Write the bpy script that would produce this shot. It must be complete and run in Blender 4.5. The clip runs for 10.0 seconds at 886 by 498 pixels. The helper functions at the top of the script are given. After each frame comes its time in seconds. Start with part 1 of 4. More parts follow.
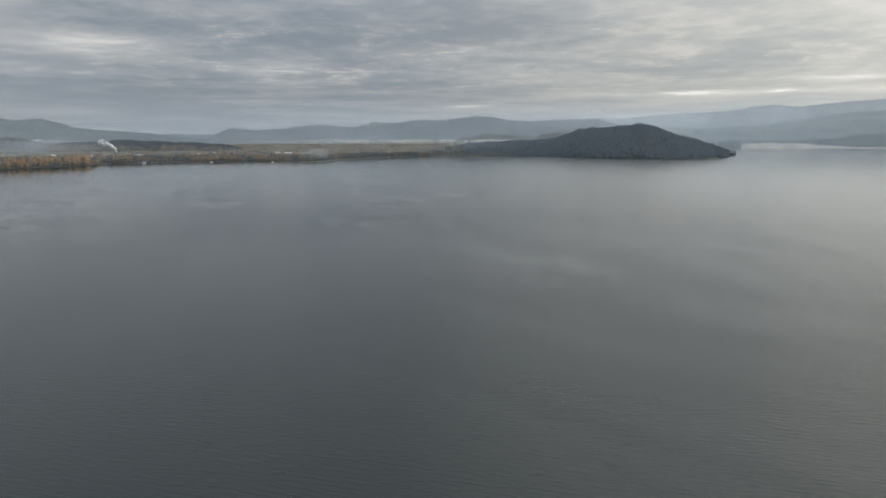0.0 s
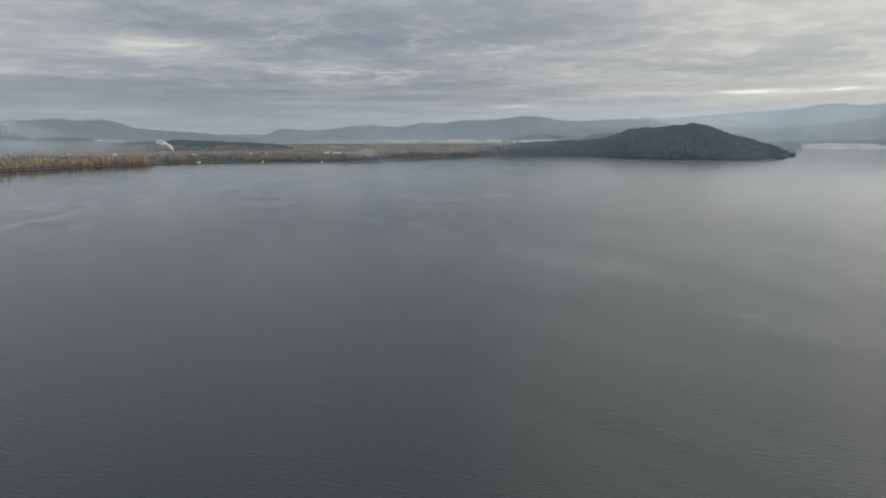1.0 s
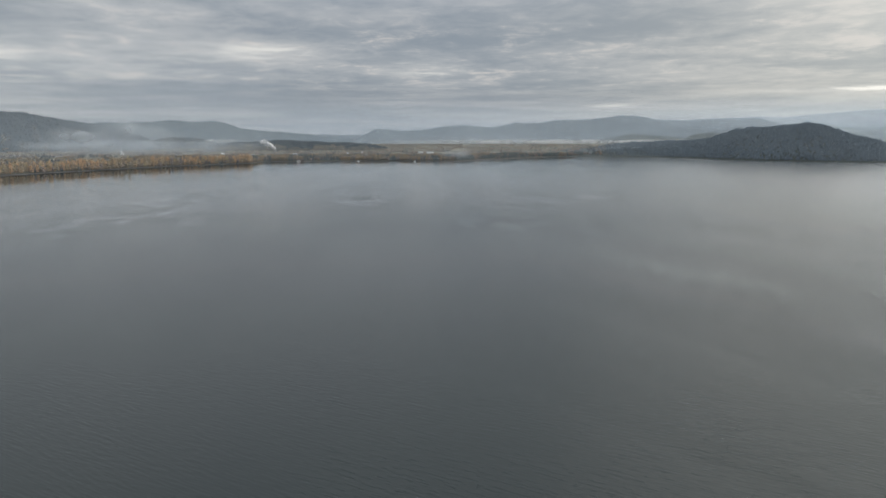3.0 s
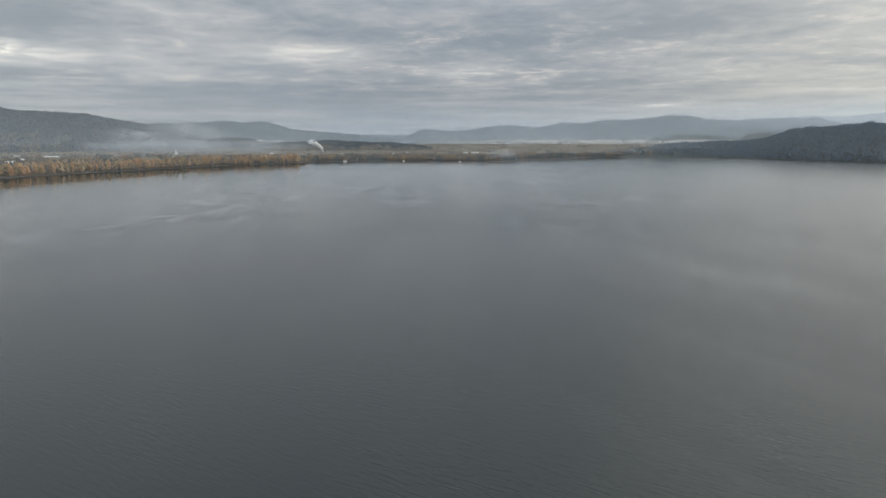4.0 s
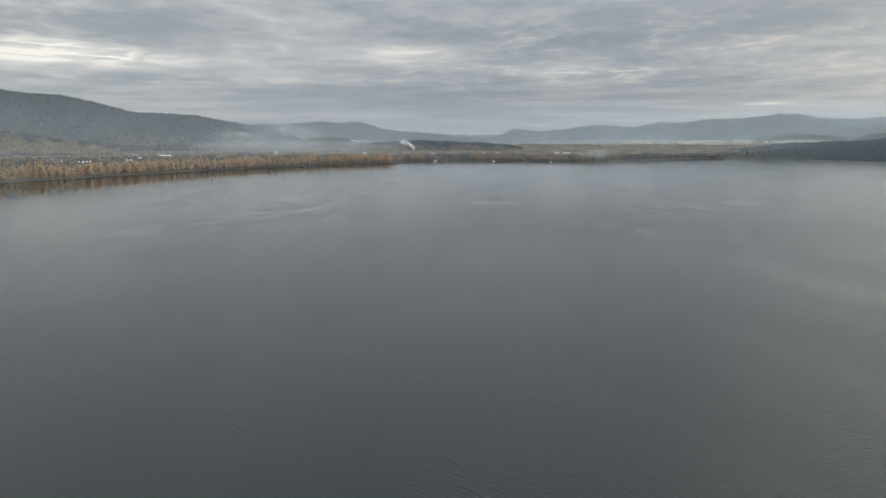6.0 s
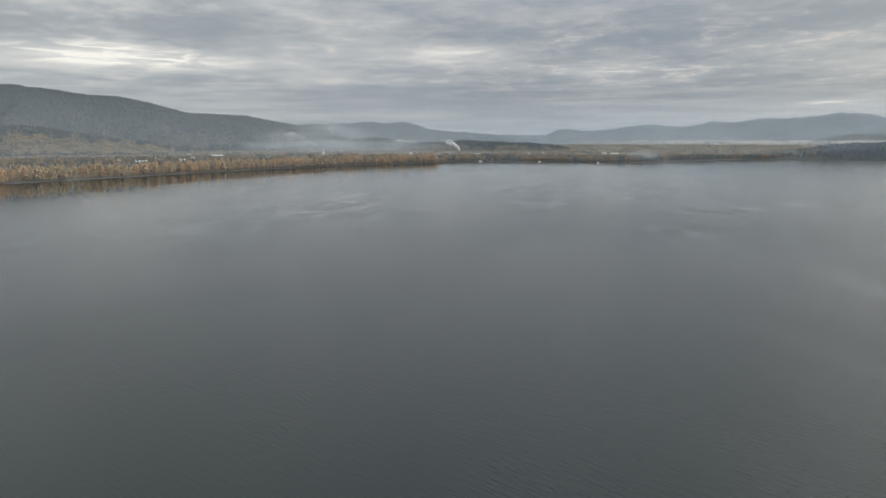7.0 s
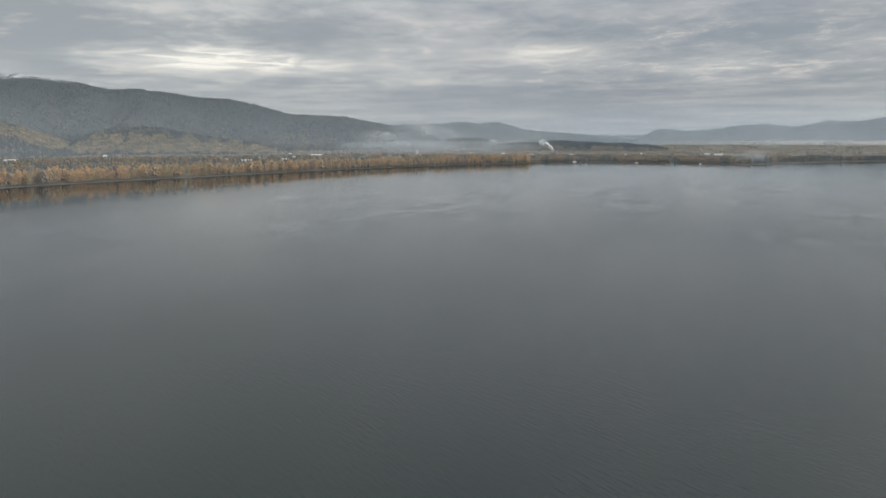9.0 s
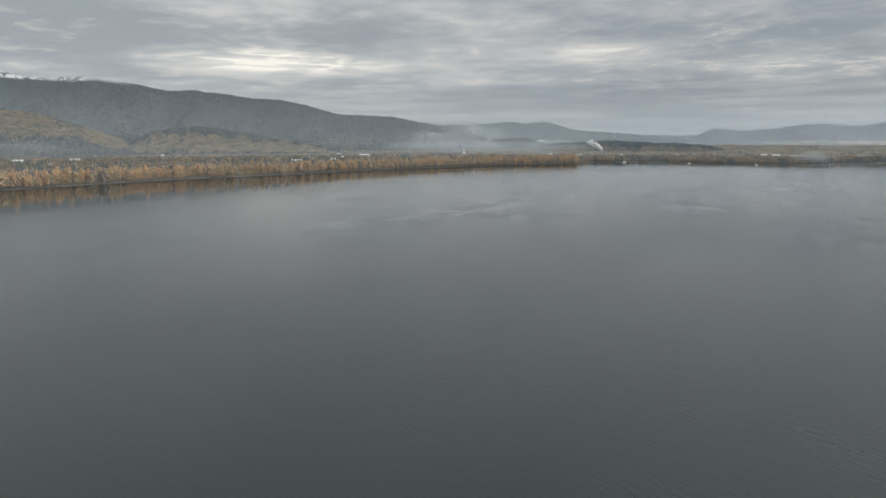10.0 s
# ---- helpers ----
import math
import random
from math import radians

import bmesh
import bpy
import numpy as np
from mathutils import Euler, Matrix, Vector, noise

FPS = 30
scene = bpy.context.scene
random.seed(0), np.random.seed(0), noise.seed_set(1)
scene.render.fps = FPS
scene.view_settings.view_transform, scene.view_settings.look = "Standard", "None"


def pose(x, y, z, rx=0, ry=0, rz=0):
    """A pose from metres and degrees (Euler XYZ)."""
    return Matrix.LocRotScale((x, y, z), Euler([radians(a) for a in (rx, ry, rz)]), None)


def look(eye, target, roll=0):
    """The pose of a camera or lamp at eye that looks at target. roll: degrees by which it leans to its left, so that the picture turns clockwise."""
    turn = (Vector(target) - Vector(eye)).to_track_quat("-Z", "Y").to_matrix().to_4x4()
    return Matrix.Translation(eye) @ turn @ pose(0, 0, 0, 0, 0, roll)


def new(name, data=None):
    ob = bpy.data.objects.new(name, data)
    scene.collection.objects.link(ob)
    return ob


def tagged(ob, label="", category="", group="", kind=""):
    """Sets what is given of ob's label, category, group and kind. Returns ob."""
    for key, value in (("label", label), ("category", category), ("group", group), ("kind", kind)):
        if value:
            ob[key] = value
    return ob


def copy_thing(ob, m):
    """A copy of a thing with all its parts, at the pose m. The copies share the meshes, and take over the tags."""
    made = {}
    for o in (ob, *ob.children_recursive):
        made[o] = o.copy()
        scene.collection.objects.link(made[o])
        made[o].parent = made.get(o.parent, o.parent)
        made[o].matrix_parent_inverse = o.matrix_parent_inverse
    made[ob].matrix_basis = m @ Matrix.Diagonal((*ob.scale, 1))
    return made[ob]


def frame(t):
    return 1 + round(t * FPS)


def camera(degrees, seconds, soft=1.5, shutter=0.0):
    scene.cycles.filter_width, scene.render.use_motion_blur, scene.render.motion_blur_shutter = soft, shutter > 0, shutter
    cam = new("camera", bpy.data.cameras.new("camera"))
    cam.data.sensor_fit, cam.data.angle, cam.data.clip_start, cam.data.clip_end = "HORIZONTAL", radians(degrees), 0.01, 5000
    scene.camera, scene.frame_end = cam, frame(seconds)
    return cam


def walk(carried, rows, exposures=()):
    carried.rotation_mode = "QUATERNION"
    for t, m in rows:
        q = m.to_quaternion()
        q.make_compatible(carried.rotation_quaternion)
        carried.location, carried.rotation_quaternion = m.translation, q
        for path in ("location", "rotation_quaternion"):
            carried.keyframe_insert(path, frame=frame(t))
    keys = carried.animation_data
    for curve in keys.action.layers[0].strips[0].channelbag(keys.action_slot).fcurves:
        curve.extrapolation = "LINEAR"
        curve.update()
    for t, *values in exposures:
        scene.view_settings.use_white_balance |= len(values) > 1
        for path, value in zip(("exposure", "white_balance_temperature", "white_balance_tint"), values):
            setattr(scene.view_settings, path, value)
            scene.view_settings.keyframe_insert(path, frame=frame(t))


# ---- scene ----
# A lake in late autumn under a grey sky, seen from 75 m over the water.
# Azimuths are in degrees, counted from +y to the left (towards -x).

EYE = 75.0

# ---------------------------------------------------------------- camera
cam = camera(69.83, 10.0)
scene.cycles.transparent_max_bounces = 32
PATH = [
    (0.0, 0.00, 0.00, 0.00), (1.0, -0.37, 4.45, 4.21), (2.0, -0.86, 8.51, 8.35), (3.0, -1.45, 12.19, 12.43),
    (4.0, -2.16, 15.49, 16.47), (5.0, -2.99, 18.39, 20.49), (6.0, -3.92, 20.92, 24.51), (7.0, -4.97, 23.05, 28.55),
    (8.0, -6.13, 24.80, 32.64), (9.0, -7.40, 26.17, 36.78), (10.0, -8.79, 27.14, 40.96),
]
walk(cam, [(t, pose(x, y, EYE, 79.99 + 0.012 * t, 0.08, yaw)) for t, x, y, yaw in PATH],
     exposures=[(0.0, -0.14, 6430.0, 10.0), (2.5, 0.0, 6480.0, 10.0), (5.0, 0.08, 6550.0, 10.0), (10.0, 0.11, 6690.0, 10.0)])


# ---------------------------------------------------------------- node helpers
class Nodes:
    """Short hand for building a node tree."""

    def __init__(self, tree):
        self.tree = tree
        tree.nodes.clear()

    def add(self, kind, **settings):
        node = self.tree.nodes.new(kind)
        for key, value in settings.items():
            if key == "operation":
                node.operation = value
            elif key == "data_type":
                node.data_type = value
            elif key == "blend_type":
                node.blend_type = value
            elif key == "interpolation_type":
                node.interpolation_type = value
        return node

    def link(self, a, b):
        self.tree.links.new(a, b)

    def feed(self, socket, value):
        if isinstance(value, bpy.types.NodeSocket):
            self.link(value, socket)
        else:
            socket.default_value = value

    def math(self, op, a, b=0.0, c=0.0, clamp=False):
        n = self.add("ShaderNodeMath", operation=op)
        n.use_clamp = clamp
        for s, v in zip(n.inputs, (a, b, c)):
            self.feed(s, v)
        return n.outputs[0]

    def vec(self, op, a, b=(0, 0, 0)):
        n = self.add("ShaderNodeVectorMath", operation=op)
        self.feed(n.inputs[0], a)
        self.feed(n.inputs[1], b)
        return n.outputs["Value"] if op in ("DOT_PRODUCT", "LENGTH") else n.outputs[0]

    def ramp(self, v, lo, hi, a=0.0, b=1.0):
        n = self.add("ShaderNodeMapRange", interpolation_type="SMOOTHSTEP")
        for s, x in zip(n.inputs, (v, lo, hi, a, b)):
            self.feed(s, x)
        return n.outputs[0]

    def mix(self, fac, a, b):
        n = self.add("ShaderNodeMix", data_type="RGBA", blend_type="MIX")
        self.feed(n.inputs[0], fac)
        self.feed(n.inputs[6], a)
        self.feed(n.inputs[7], b)
        return n.outputs[2]

    def mul(self, fac, a, b):
        n = self.add("ShaderNodeMix", data_type="RGBA", blend_type="MULTIPLY")
        self.feed(n.inputs[0], fac)
        self.feed(n.inputs[6], a)
        self.feed(n.inputs[7], b)
        return n.outputs[2]

    def noise(self, at, scale, detail=4.0, rough=0.55, warp=0.0):
        n = self.add("ShaderNodeTexNoise")
        self.feed(n.inputs["Vector"], at)
        n.inputs["Scale"].default_value = scale
        n.inputs["Detail"].default_value = detail
        n.inputs["Roughness"].default_value = rough
        n.inputs["Distortion"].default_value = warp
        return n.outputs["Fac"]

    def xyz(self, x, y, z=0.0):
        n = self.add("ShaderNodeCombineXYZ")
        for s, v in zip(n.inputs, (x, y, z)):
            self.feed(s, v)
        return n.outputs[0]

    def split(self, v):
        n = self.add("ShaderNodeSeparateXYZ")
        self.feed(n.inputs[0], v)
        return n.outputs


def rgb(r, g, b):
    return (r, g, b, 1.0)


def way(az, el=0.0):
    """Unit vector of an azimuth and an elevation, in degrees."""
    a, e = radians(az), radians(el)
    return Vector((-math.sin(a) * math.cos(e), math.cos(a) * math.cos(e), math.sin(e)))


# ---------------------------------------------------------------- sky and sun
SUN_AZ, SUN_EL = -68.0, 16.0


def make_sky():
    world = bpy.data.worlds.new("overcast_sky")
    scene.world = world
    world.use_nodes = True
    n = Nodes(world.node_tree)
    d = n.vec("NORMALIZE", n.add("ShaderNodeTexCoord").outputs["Generated"])
    x, y, z = n.split(d)
    up = n.math("MAXIMUM", z, 0.0)
    az = n.math("ARCTAN2", x, y)
    # cloud sheet: the view direction laid onto a flat ceiling, which draws the clouds out towards the horizon
    den = n.math("ADD", up, 0.065)
    flat = n.xyz(n.math("DIVIDE", x, den), n.math("DIVIDE", y, den))
    big = n.noise(n.vec("ADD", flat, (3.1, 0.4, 0.0)), 0.34, 2.0, 0.45, 0.3)
    mid = n.noise(n.vec("ADD", flat, (7.3, 2.1, 4.0)), 1.05, 4.0, 0.52, 0.5)
    thick = n.math("ADD", up, 0.10)
    deep = n.xyz(n.math("DIVIDE", x, thick), n.math("DIVIDE", y, thick))
    puff = n.noise(n.vec("ADD", deep, (1.3, 9.1, 2.0)), 4.6, 6.0, 0.60, 0.35)
    # thin stretched layers low over the horizon
    bands = n.noise(n.xyz(n.math("MULTIPLY", az, 5.5), n.math("MULTIPLY", z, 105.0), 1.7), 1.0, 4.0, 0.55, 0.25)
    layered = n.ramp(z, 0.02, 0.11, 0.72, 0.08)
    cloud = n.math("ADD", n.math("MULTIPLY", big, 0.30), n.math("ADD", n.math("MULTIPLY", mid, 0.38), n.math("MULTIPLY", puff, 0.32)))
    cloud = n.math("ADD", n.math("MULTIPLY", cloud, n.math("SUBTRACT", 1.0, layered)), n.math("MULTIPLY", bands, layered))
    # thick and thin stretches of the sheet: azimuth, elevation, half widths, thickness
    for a, e, wa, we, k in ((14.0, 8.4, 11.0, 0.9, -0.075), (29.0, 3.4, 13.0, 1.2, -0.12), (0.0, 4.0, 9.0, 1.0, -0.045), (25.0, 10.3, 8.0, 0.6, 0.06),
                            (28.5, 7.0, 8.0, 0.8, 0.09), (14.5, 6.0, 5.0, 0.7, 0.04), (7.0, 5.5, 7.0, 1.4, -0.05), (-29.0, 6.6, 9.0, 1.4, -0.07), (49.0, 8.8, 9.0, 1.1, -0.085), (48.0, 4.4, 8.0, 0.5, -0.07),
                            (59.0, 6.2, 8.0, 0.6, 0.09), (40.0, 5.9, 6.0, 0.7, 0.05), (64.0, 5.2, 4.0, 0.35, -0.06), (-12.0, 8.8, 10.0, 1.2, -0.02),
                            (-20.0, 6.0, 9.0, 0.8, -0.05), (36.0, 2.7, 9.0, 0.4, -0.04), (74.0, 8.0, 11.0, 2.4, -0.26)):
        u = n.math("DIVIDE", n.math("ADD", az, radians(a)), radians(wa))
        v = n.math("DIVIDE", n.math("SUBTRACT", z, math.sin(radians(e))), radians(we))
        q = n.math("ADD", n.math("MULTIPLY", u, u), n.math("MULTIPLY", v, v))
        cloud = n.math("ADD", cloud, n.math("MULTIPLY", n.math("EXPONENT", n.math("MULTIPLY", q, -1.0)), k))
    light = n.ramp(cloud, 0.345, 0.63)
    # the side of the sun is lighter and warmer
    side = n.ramp(n.vec("DOT_PRODUCT", d, tuple(way(SUN_AZ, 10))), 0.15, 1.0)
    west = n.ramp(az, radians(-62), radians(-25), 1.0, 0.0)
    dark = n.mix(side, rgb(0.266, 0.306, 0.353), rgb(0.45, 0.463, 0.448))
    pale = n.mix(side, rgb(0.468, 0.484, 0.503), rgb(0.69, 0.67, 0.605))
    dark = n.mix(west, dark, rgb(0.312, 0.345, 0.378))
    pale = n.mix(west, pale, rgb(0.55, 0.568, 0.576))
    colour = n.mix(light, dark, pale)
    # brighter tufts in the middle of the sheet
    tuft = n.ramp(n.math("ADD", n.math("MULTIPLY", mid, 0.45), n.math("MULTIPLY", puff, 0.55)), 0.52, 0.66)
    band = n.math("MULTIPLY", n.ramp(z, 0.055, 0.10), n.ramp(z, 0.145, 0.20, 1.0, 0.0))
    colour = n.mix(n.math("MULTIPLY", n.math("MULTIPLY", tuft, band), 0.50), colour, rgb(0.69, 0.645, 0.605))
    # milky air just over the horizon
    low = n.ramp(z, 0.0, 0.10, 1.0, 0.0)
    milk = n.mix(side, rgb(0.285, 0.307, 0.335), rgb(0.53, 0.54, 0.51))
    colour = n.mix(n.math("MULTIPLY", low, 0.55), colour, milk)
    # thin places where the light breaks through: azimuth, elevation, half widths, strength
    breaks = ((27.5, 7.1, 4.2, 0.6, 0.68), (31.5, 6.3, 5.0, 0.5, 0.25), (13.6, 5.8, 2.8, 0.55, 0.9), (55.5, 6.4, 5.8, 0.66, 3.6),
              (47.5, 5.9, 3.0, 0.5, 0.35), (-2.3, 2.6, 1.6, 0.14, 0.9), (-25.0, 3.5, 8.0, 0.17, 2.6), (-33.0, 4.4, 4.5, 0.32, 0.7),
              (-13.0, 2.1, 1.2, 0.10, 0.4))
    rag = n.ramp(n.noise(n.xyz(n.math("MULTIPLY", az, 11.0), n.math("MULTIPLY", z, 90.0), 5.0), 1.0, 5.0, 0.62, 0.6), 0.40, 0.66)
    glow = None
    for a, e, wa, we, s in breaks:
        u = n.math("DIVIDE", n.math("ADD", az, radians(a)), radians(wa))
        v = n.math("DIVIDE", n.math("SUBTRACT", z, math.sin(radians(e))), radians(we))
        q = n.math("ADD", n.math("MULTIPLY", u, u), n.math("MULTIPLY", v, v))
        g = n.math("MULTIPLY", n.math("EXPONENT", n.math("MULTIPLY", q, -1.0)), s)
        glow = g if glow is None else n.math("ADD", glow, g)
    glow = n.math("MULTIPLY", glow, n.math("ADD", n.math("MULTIPLY", rag, 0.85), 0.15))
    colour = n.mix(n.math("MINIMUM", glow, 1.0), colour, rgb(0.92, 0.90, 0.84))
    # an overcast sky grows lighter towards the zenith
    veil = n.ramp(n.vec("DOT_PRODUCT", d, tuple(way(SUN_AZ + 8, SUN_EL + 24))), 0.52, 1.0, 1.0, 1.45)
    colour = n.vec("SCALE", colour)
    n.link(veil, colour.node.inputs["Scale"])
    zenith = n.math("ADD", n.ramp(z, 0.15, 0.42, 0.0, 0.92), n.ramp(z, 0.4, 1.0, 0.0, 1.6))
    # less so away from the sun
    away = n.ramp(n.vec("DOT_PRODUCT", d, tuple(way(SUN_AZ, 10))), -0.85, 0.1, 0.40, 1.0)
    zenith = n.math("ADD", n.math("MULTIPLY", zenith, away), 1.0)
    colour = n.vec("SCALE", colour)
    colour.node.inputs["Scale"].default_value = 1.0
    n.link(zenith, colour.node.inputs["Scale"])
    sky = n.tree.nodes.new("ShaderNodeTexSky")
    sky.sky_type = "NISHITA"
    sky.sun_disc = False
    sky.sun_elevation, sky.sun_rotation = radians(SUN_EL), radians(-SUN_AZ)
    b1, b2 = n.add("ShaderNodeBackground"), n.add("ShaderNodeBackground")
    n.link(colour, b1.inputs[0])
    b1.inputs[1].default_value = 1.0
    n.link(sky.outputs[0], b2.inputs[0])
    b2.inputs[1].default_value = 0.08
    m = n.add("ShaderNodeMixShader")
    m.inputs[0].default_value = 0.94
    n.link(b2.outputs[0], m.inputs[1])
    n.link(b1.outputs[0], m.inputs[2])
    n.link(m.outputs[0], n.add("ShaderNodeOutputWorld").inputs[0])


make_sky()
sun = new("sun", bpy.data.lights.new("sun", "SUN"))
sun.data.energy, sun.data.angle, sun.data.color = 1.5, radians(12), (1.0, 0.92, 0.80)
sun.matrix_world = look(way(SUN_AZ, SUN_EL) * 2000, (0, 0, 0))


# ---------------------------------------------------------------- materials
def material(name):
    m = bpy.data.materials.new(name)
    m.use_nodes = True
    n = Nodes(m.node_tree)
    out = n.add("ShaderNodeOutputMaterial")
    return m, n, out


def surface(n, out, colour, rough=0.9, bump=None, strength=0.3, distance=1.0, spec=0.2):
    b = n.add("ShaderNodeBsdfPrincipled")
    n.feed(b.inputs["Base Color"], colour)
    n.feed(b.inputs["Roughness"], rough)
    b.inputs["Specular IOR Level"].default_value = spec
    if bump is not None:
        k = n.add("ShaderNodeBump")
        k.inputs["Strength"].default_value, k.inputs["Distance"].default_value = strength, distance
        n.feed(k.inputs["Height"], bump)
        n.link(k.outputs[0], b.inputs["Normal"])
    n.link(b.outputs[0], out.inputs[0])
    return b


def plain(name, a, b, scale, rough=0.8, spec=0.2, bump=0.2):
    """Two tones mixed by fine and coarse noise."""
    m, n, out = material(name)
    at = n.add("ShaderNodeTexCoord").outputs["Object"]
    fine, coarse = n.noise(at, scale, 6.0, 0.6), n.noise(at, scale * 0.13, 3.0)
    f = n.ramp(n.math("ADD", n.math("MULTIPLY", fine, 0.6), n.math("MULTIPLY", coarse, 0.4)), 0.38, 0.62)
    surface(n, out, n.mix(f, rgb(*a), rgb(*b)), rough, fine, bump, 0.3 / scale, spec)
    return m


def leaves(name, a, b, c, single=True, scale=1.2):
    """Foliage whose hue goes from tree to tree (single) or from clump to clump."""
    m, n, out = material(name)
    if single:
        r = n.add("ShaderNodeObjectInfo").outputs["Random"]
    else:
        r = n.add("ShaderNodeNewGeometry").outputs["Random Per Island"]
    at = n.add("ShaderNodeTexCoord").outputs["Object"]
    fine = n.noise(at, scale, 5.0, 0.65)
    patch = n.noise(at, 0.02, 2.0)
    col = n.mix(n.ramp(r, 0.05, 0.95), rgb(*a), rgb(*b))
    if single:
        col = n.mix(n.ramp(r, 0.55, 0.75), col, rgb(0.255, 0.205, 0.115))
        col = n.mix(n.ramp(r, 0.84, 0.90), col, rgb(0.205, 0.165, 0.120))
    col = n.mix(n.ramp(patch, 0.40, 0.62), col, rgb(*c)) if not single else n.mix(n.ramp(fine, 0.45, 0.75), col, rgb(*c))
    p = surface(n, out, col, 0.85, fine, 0.4, 0.5, 0.1)
    return m


def water_material():
    m, n, out = material("lake_water")
    at = n.add("ShaderNodeTexCoord").outputs["Object"]
    x, y, z = n.split(at)
    # wind ripples about two metres long, their crests a little aslant
    c, s = math.cos(radians(-16)), math.sin(radians(-16))
    u = n.math("ADD", n.math("MULTIPLY", x, c), n.math("MULTIPLY", y, s))
    v = n.math("SUBTRACT", n.math("MULTIPLY", y, c), n.math("MULTIPLY", x, s))
    waves = n.noise(n.xyz(n.math("MULTIPLY", u, 0.20), n.math("MULTIPLY", v, 1.2)), 1.0, 1.0, 0.5, 0.2)
    small = n.noise(n.xyz(n.math("MULTIPLY", u, 0.8), n.math("MULTIPLY", v, 2.6)), 1.0, 2.0, 0.5, 0.3)
    # long low crests, bent and broken
    bend = n.noise(n.xyz(n.math("MULTIPLY", u, 0.035), n.math("MULTIPLY", v, 0.06), 4.0), 1.0, 3.0, 0.5, 0.4)
    broken = n.ramp(n.noise(n.xyz(n.math("MULTIPLY", u, 0.10), n.math("MULTIPLY", v, 0.22), 9.0), 1.0, 2.0, 0.5, 0.5), 0.40, 0.62)
    crest = n.math("SINE", n.math("ADD", n.math("MULTIPLY", v, 2.9), n.math("MULTIPLY", bend, 22.0)))
    height = n.math("ADD", n.math("ADD", waves, n.math("MULTIPLY", small, 0.34)), n.math("MULTIPLY", n.math("MULTIPLY", crest, broken), 0.085))
    # gusts ruffle some stretches; the bay by the shore lies calm
    p = n.math("ADD", n.math("MULTIPLY", x, 0.957), n.math("MULTIPLY", y, 0.29))
    q = n.math("SUBTRACT", n.math("MULTIPLY", y, 0.957), n.math("MULTIPLY", x, 0.29))
    gust = n.ramp(n.noise(n.xyz(n.math("MULTIPLY", p, 0.014), n.math("MULTIPLY", q, 0.0045)), 1.0, 4.0, 0.5, 0.8), 0.34, 0.68)
    # ripples fade from the camera's start to fit its view; farther off only finely ruffled, weaker to the west
    out_there = n.ramp(n.vec("LENGTH", at), 130.0, 760.0, 1.0, 0.14)
    west_fade = n.ramp(x, -190.0, -10.0, 0.42, 1.0)
    force = n.math("MULTIPLY", n.math("MULTIPLY", out_there, west_fade), n.math("ADD", n.math("MULTIPLY", gust, 0.45), 0.55))
    k = n.add("ShaderNodeBump")
    n.feed(k.inputs["Height"], height)
    n.feed(k.inputs["Strength"], n.math("MULTIPLY", force, 0.62))
    k.inputs["Distance"].default_value = 0.5
    # roughness zones by x and distance, tuned to water brightness in the camera's view
    rough_hump = n.math("MULTIPLY", n.ramp(x, -900.0, -550.0), n.ramp(x, -450.0, -200.0, 0.24, 0.0))
    bay = n.math("ADD", n.ramp(x, -150.0, 450.0, 0.56, 1.0), rough_hump)
    bay = n.math("ADD", n.math("MULTIPLY", n.math("SUBTRACT", bay, 1.0), n.ramp(n.vec("LENGTH", at), 250.0, 650.0)), 1.0)
    ruffle = n.math("MULTIPLY", bay, n.math("SUBTRACT", n.ramp(n.vec("LENGTH", at), 90.0, 500.0, 0.11, 0.215), n.ramp(n.vec("LENGTH", at), 600.0, 2400.0, 0.0, 0.078)))
    ruffle = n.math("ADD", ruffle, n.math("MULTIPLY", gust, n.math("ADD", n.math("MULTIPLY", out_there, 0.035), 0.008)))
    # calm slicks and ruffled patches
    swirl = n.noise(n.xyz(n.math("MULTIPLY", p, 0.030), n.math("MULTIPLY", q, 0.0125), 3.0), 1.0, 4.0, 0.55, 1.1)
    broad = n.noise(n.xyz(n.math("MULTIPLY", p, 0.0060), n.math("MULTIPLY", q, 0.0035), 8.0), 1.0, 2.0, 0.5, 0.6)
    swirled = n.math("MULTIPLY", n.ramp(n.vec("LENGTH", at), 380.0, 700.0), n.ramp(x, -60.0, 420.0, 1.0, 0.12))
    swirled = n.math("MULTIPLY", swirled, n.ramp(broad, 0.40, 0.58, 0.05, 1.0))
    swirled = n.math("MULTIPLY", swirled, n.ramp(x, -950.0, -450.0, 0.25, 1.0))
    slick = n.math("MULTIPLY", n.math("SUBTRACT", n.ramp(swirl, 0.36, 0.70), 0.4), swirled)
    ruffle = n.math("SUBTRACT", ruffle, n.math("MULTIPLY", slick, 0.07))
    calm = n.add("ShaderNodeAttribute")
    calm.attribute_name = "calm"
    ruffle = n.math("MAXIMUM", n.math("MULTIPLY", ruffle, n.math("SUBTRACT", 1.0, n.math("MULTIPLY", calm.outputs["Fac"], 0.57))), 0.02)
    deep = n.mix(gust, rgb(0.009, 0.0145, 0.0145), rgb(0.0115, 0.017, 0.0165))
    body, shine = n.add("ShaderNodeBsdfDiffuse"), n.add("ShaderNodeBsdfGlossy")
    n.feed(body.inputs["Color"], deep)
    shine.inputs["Color"].default_value = rgb(1.0, 1.0, 1.0)
    n.feed(shine.inputs["Roughness"], ruffle)
    n.link(k.outputs[0], shine.inputs["Normal"])
    gloss = n.add("ShaderNodeFresnel")
    gloss.inputs["IOR"].default_value = 1.35
    n.link(k.outputs[0], gloss.inputs["Normal"])
    m2 = n.add("ShaderNodeMixShader")
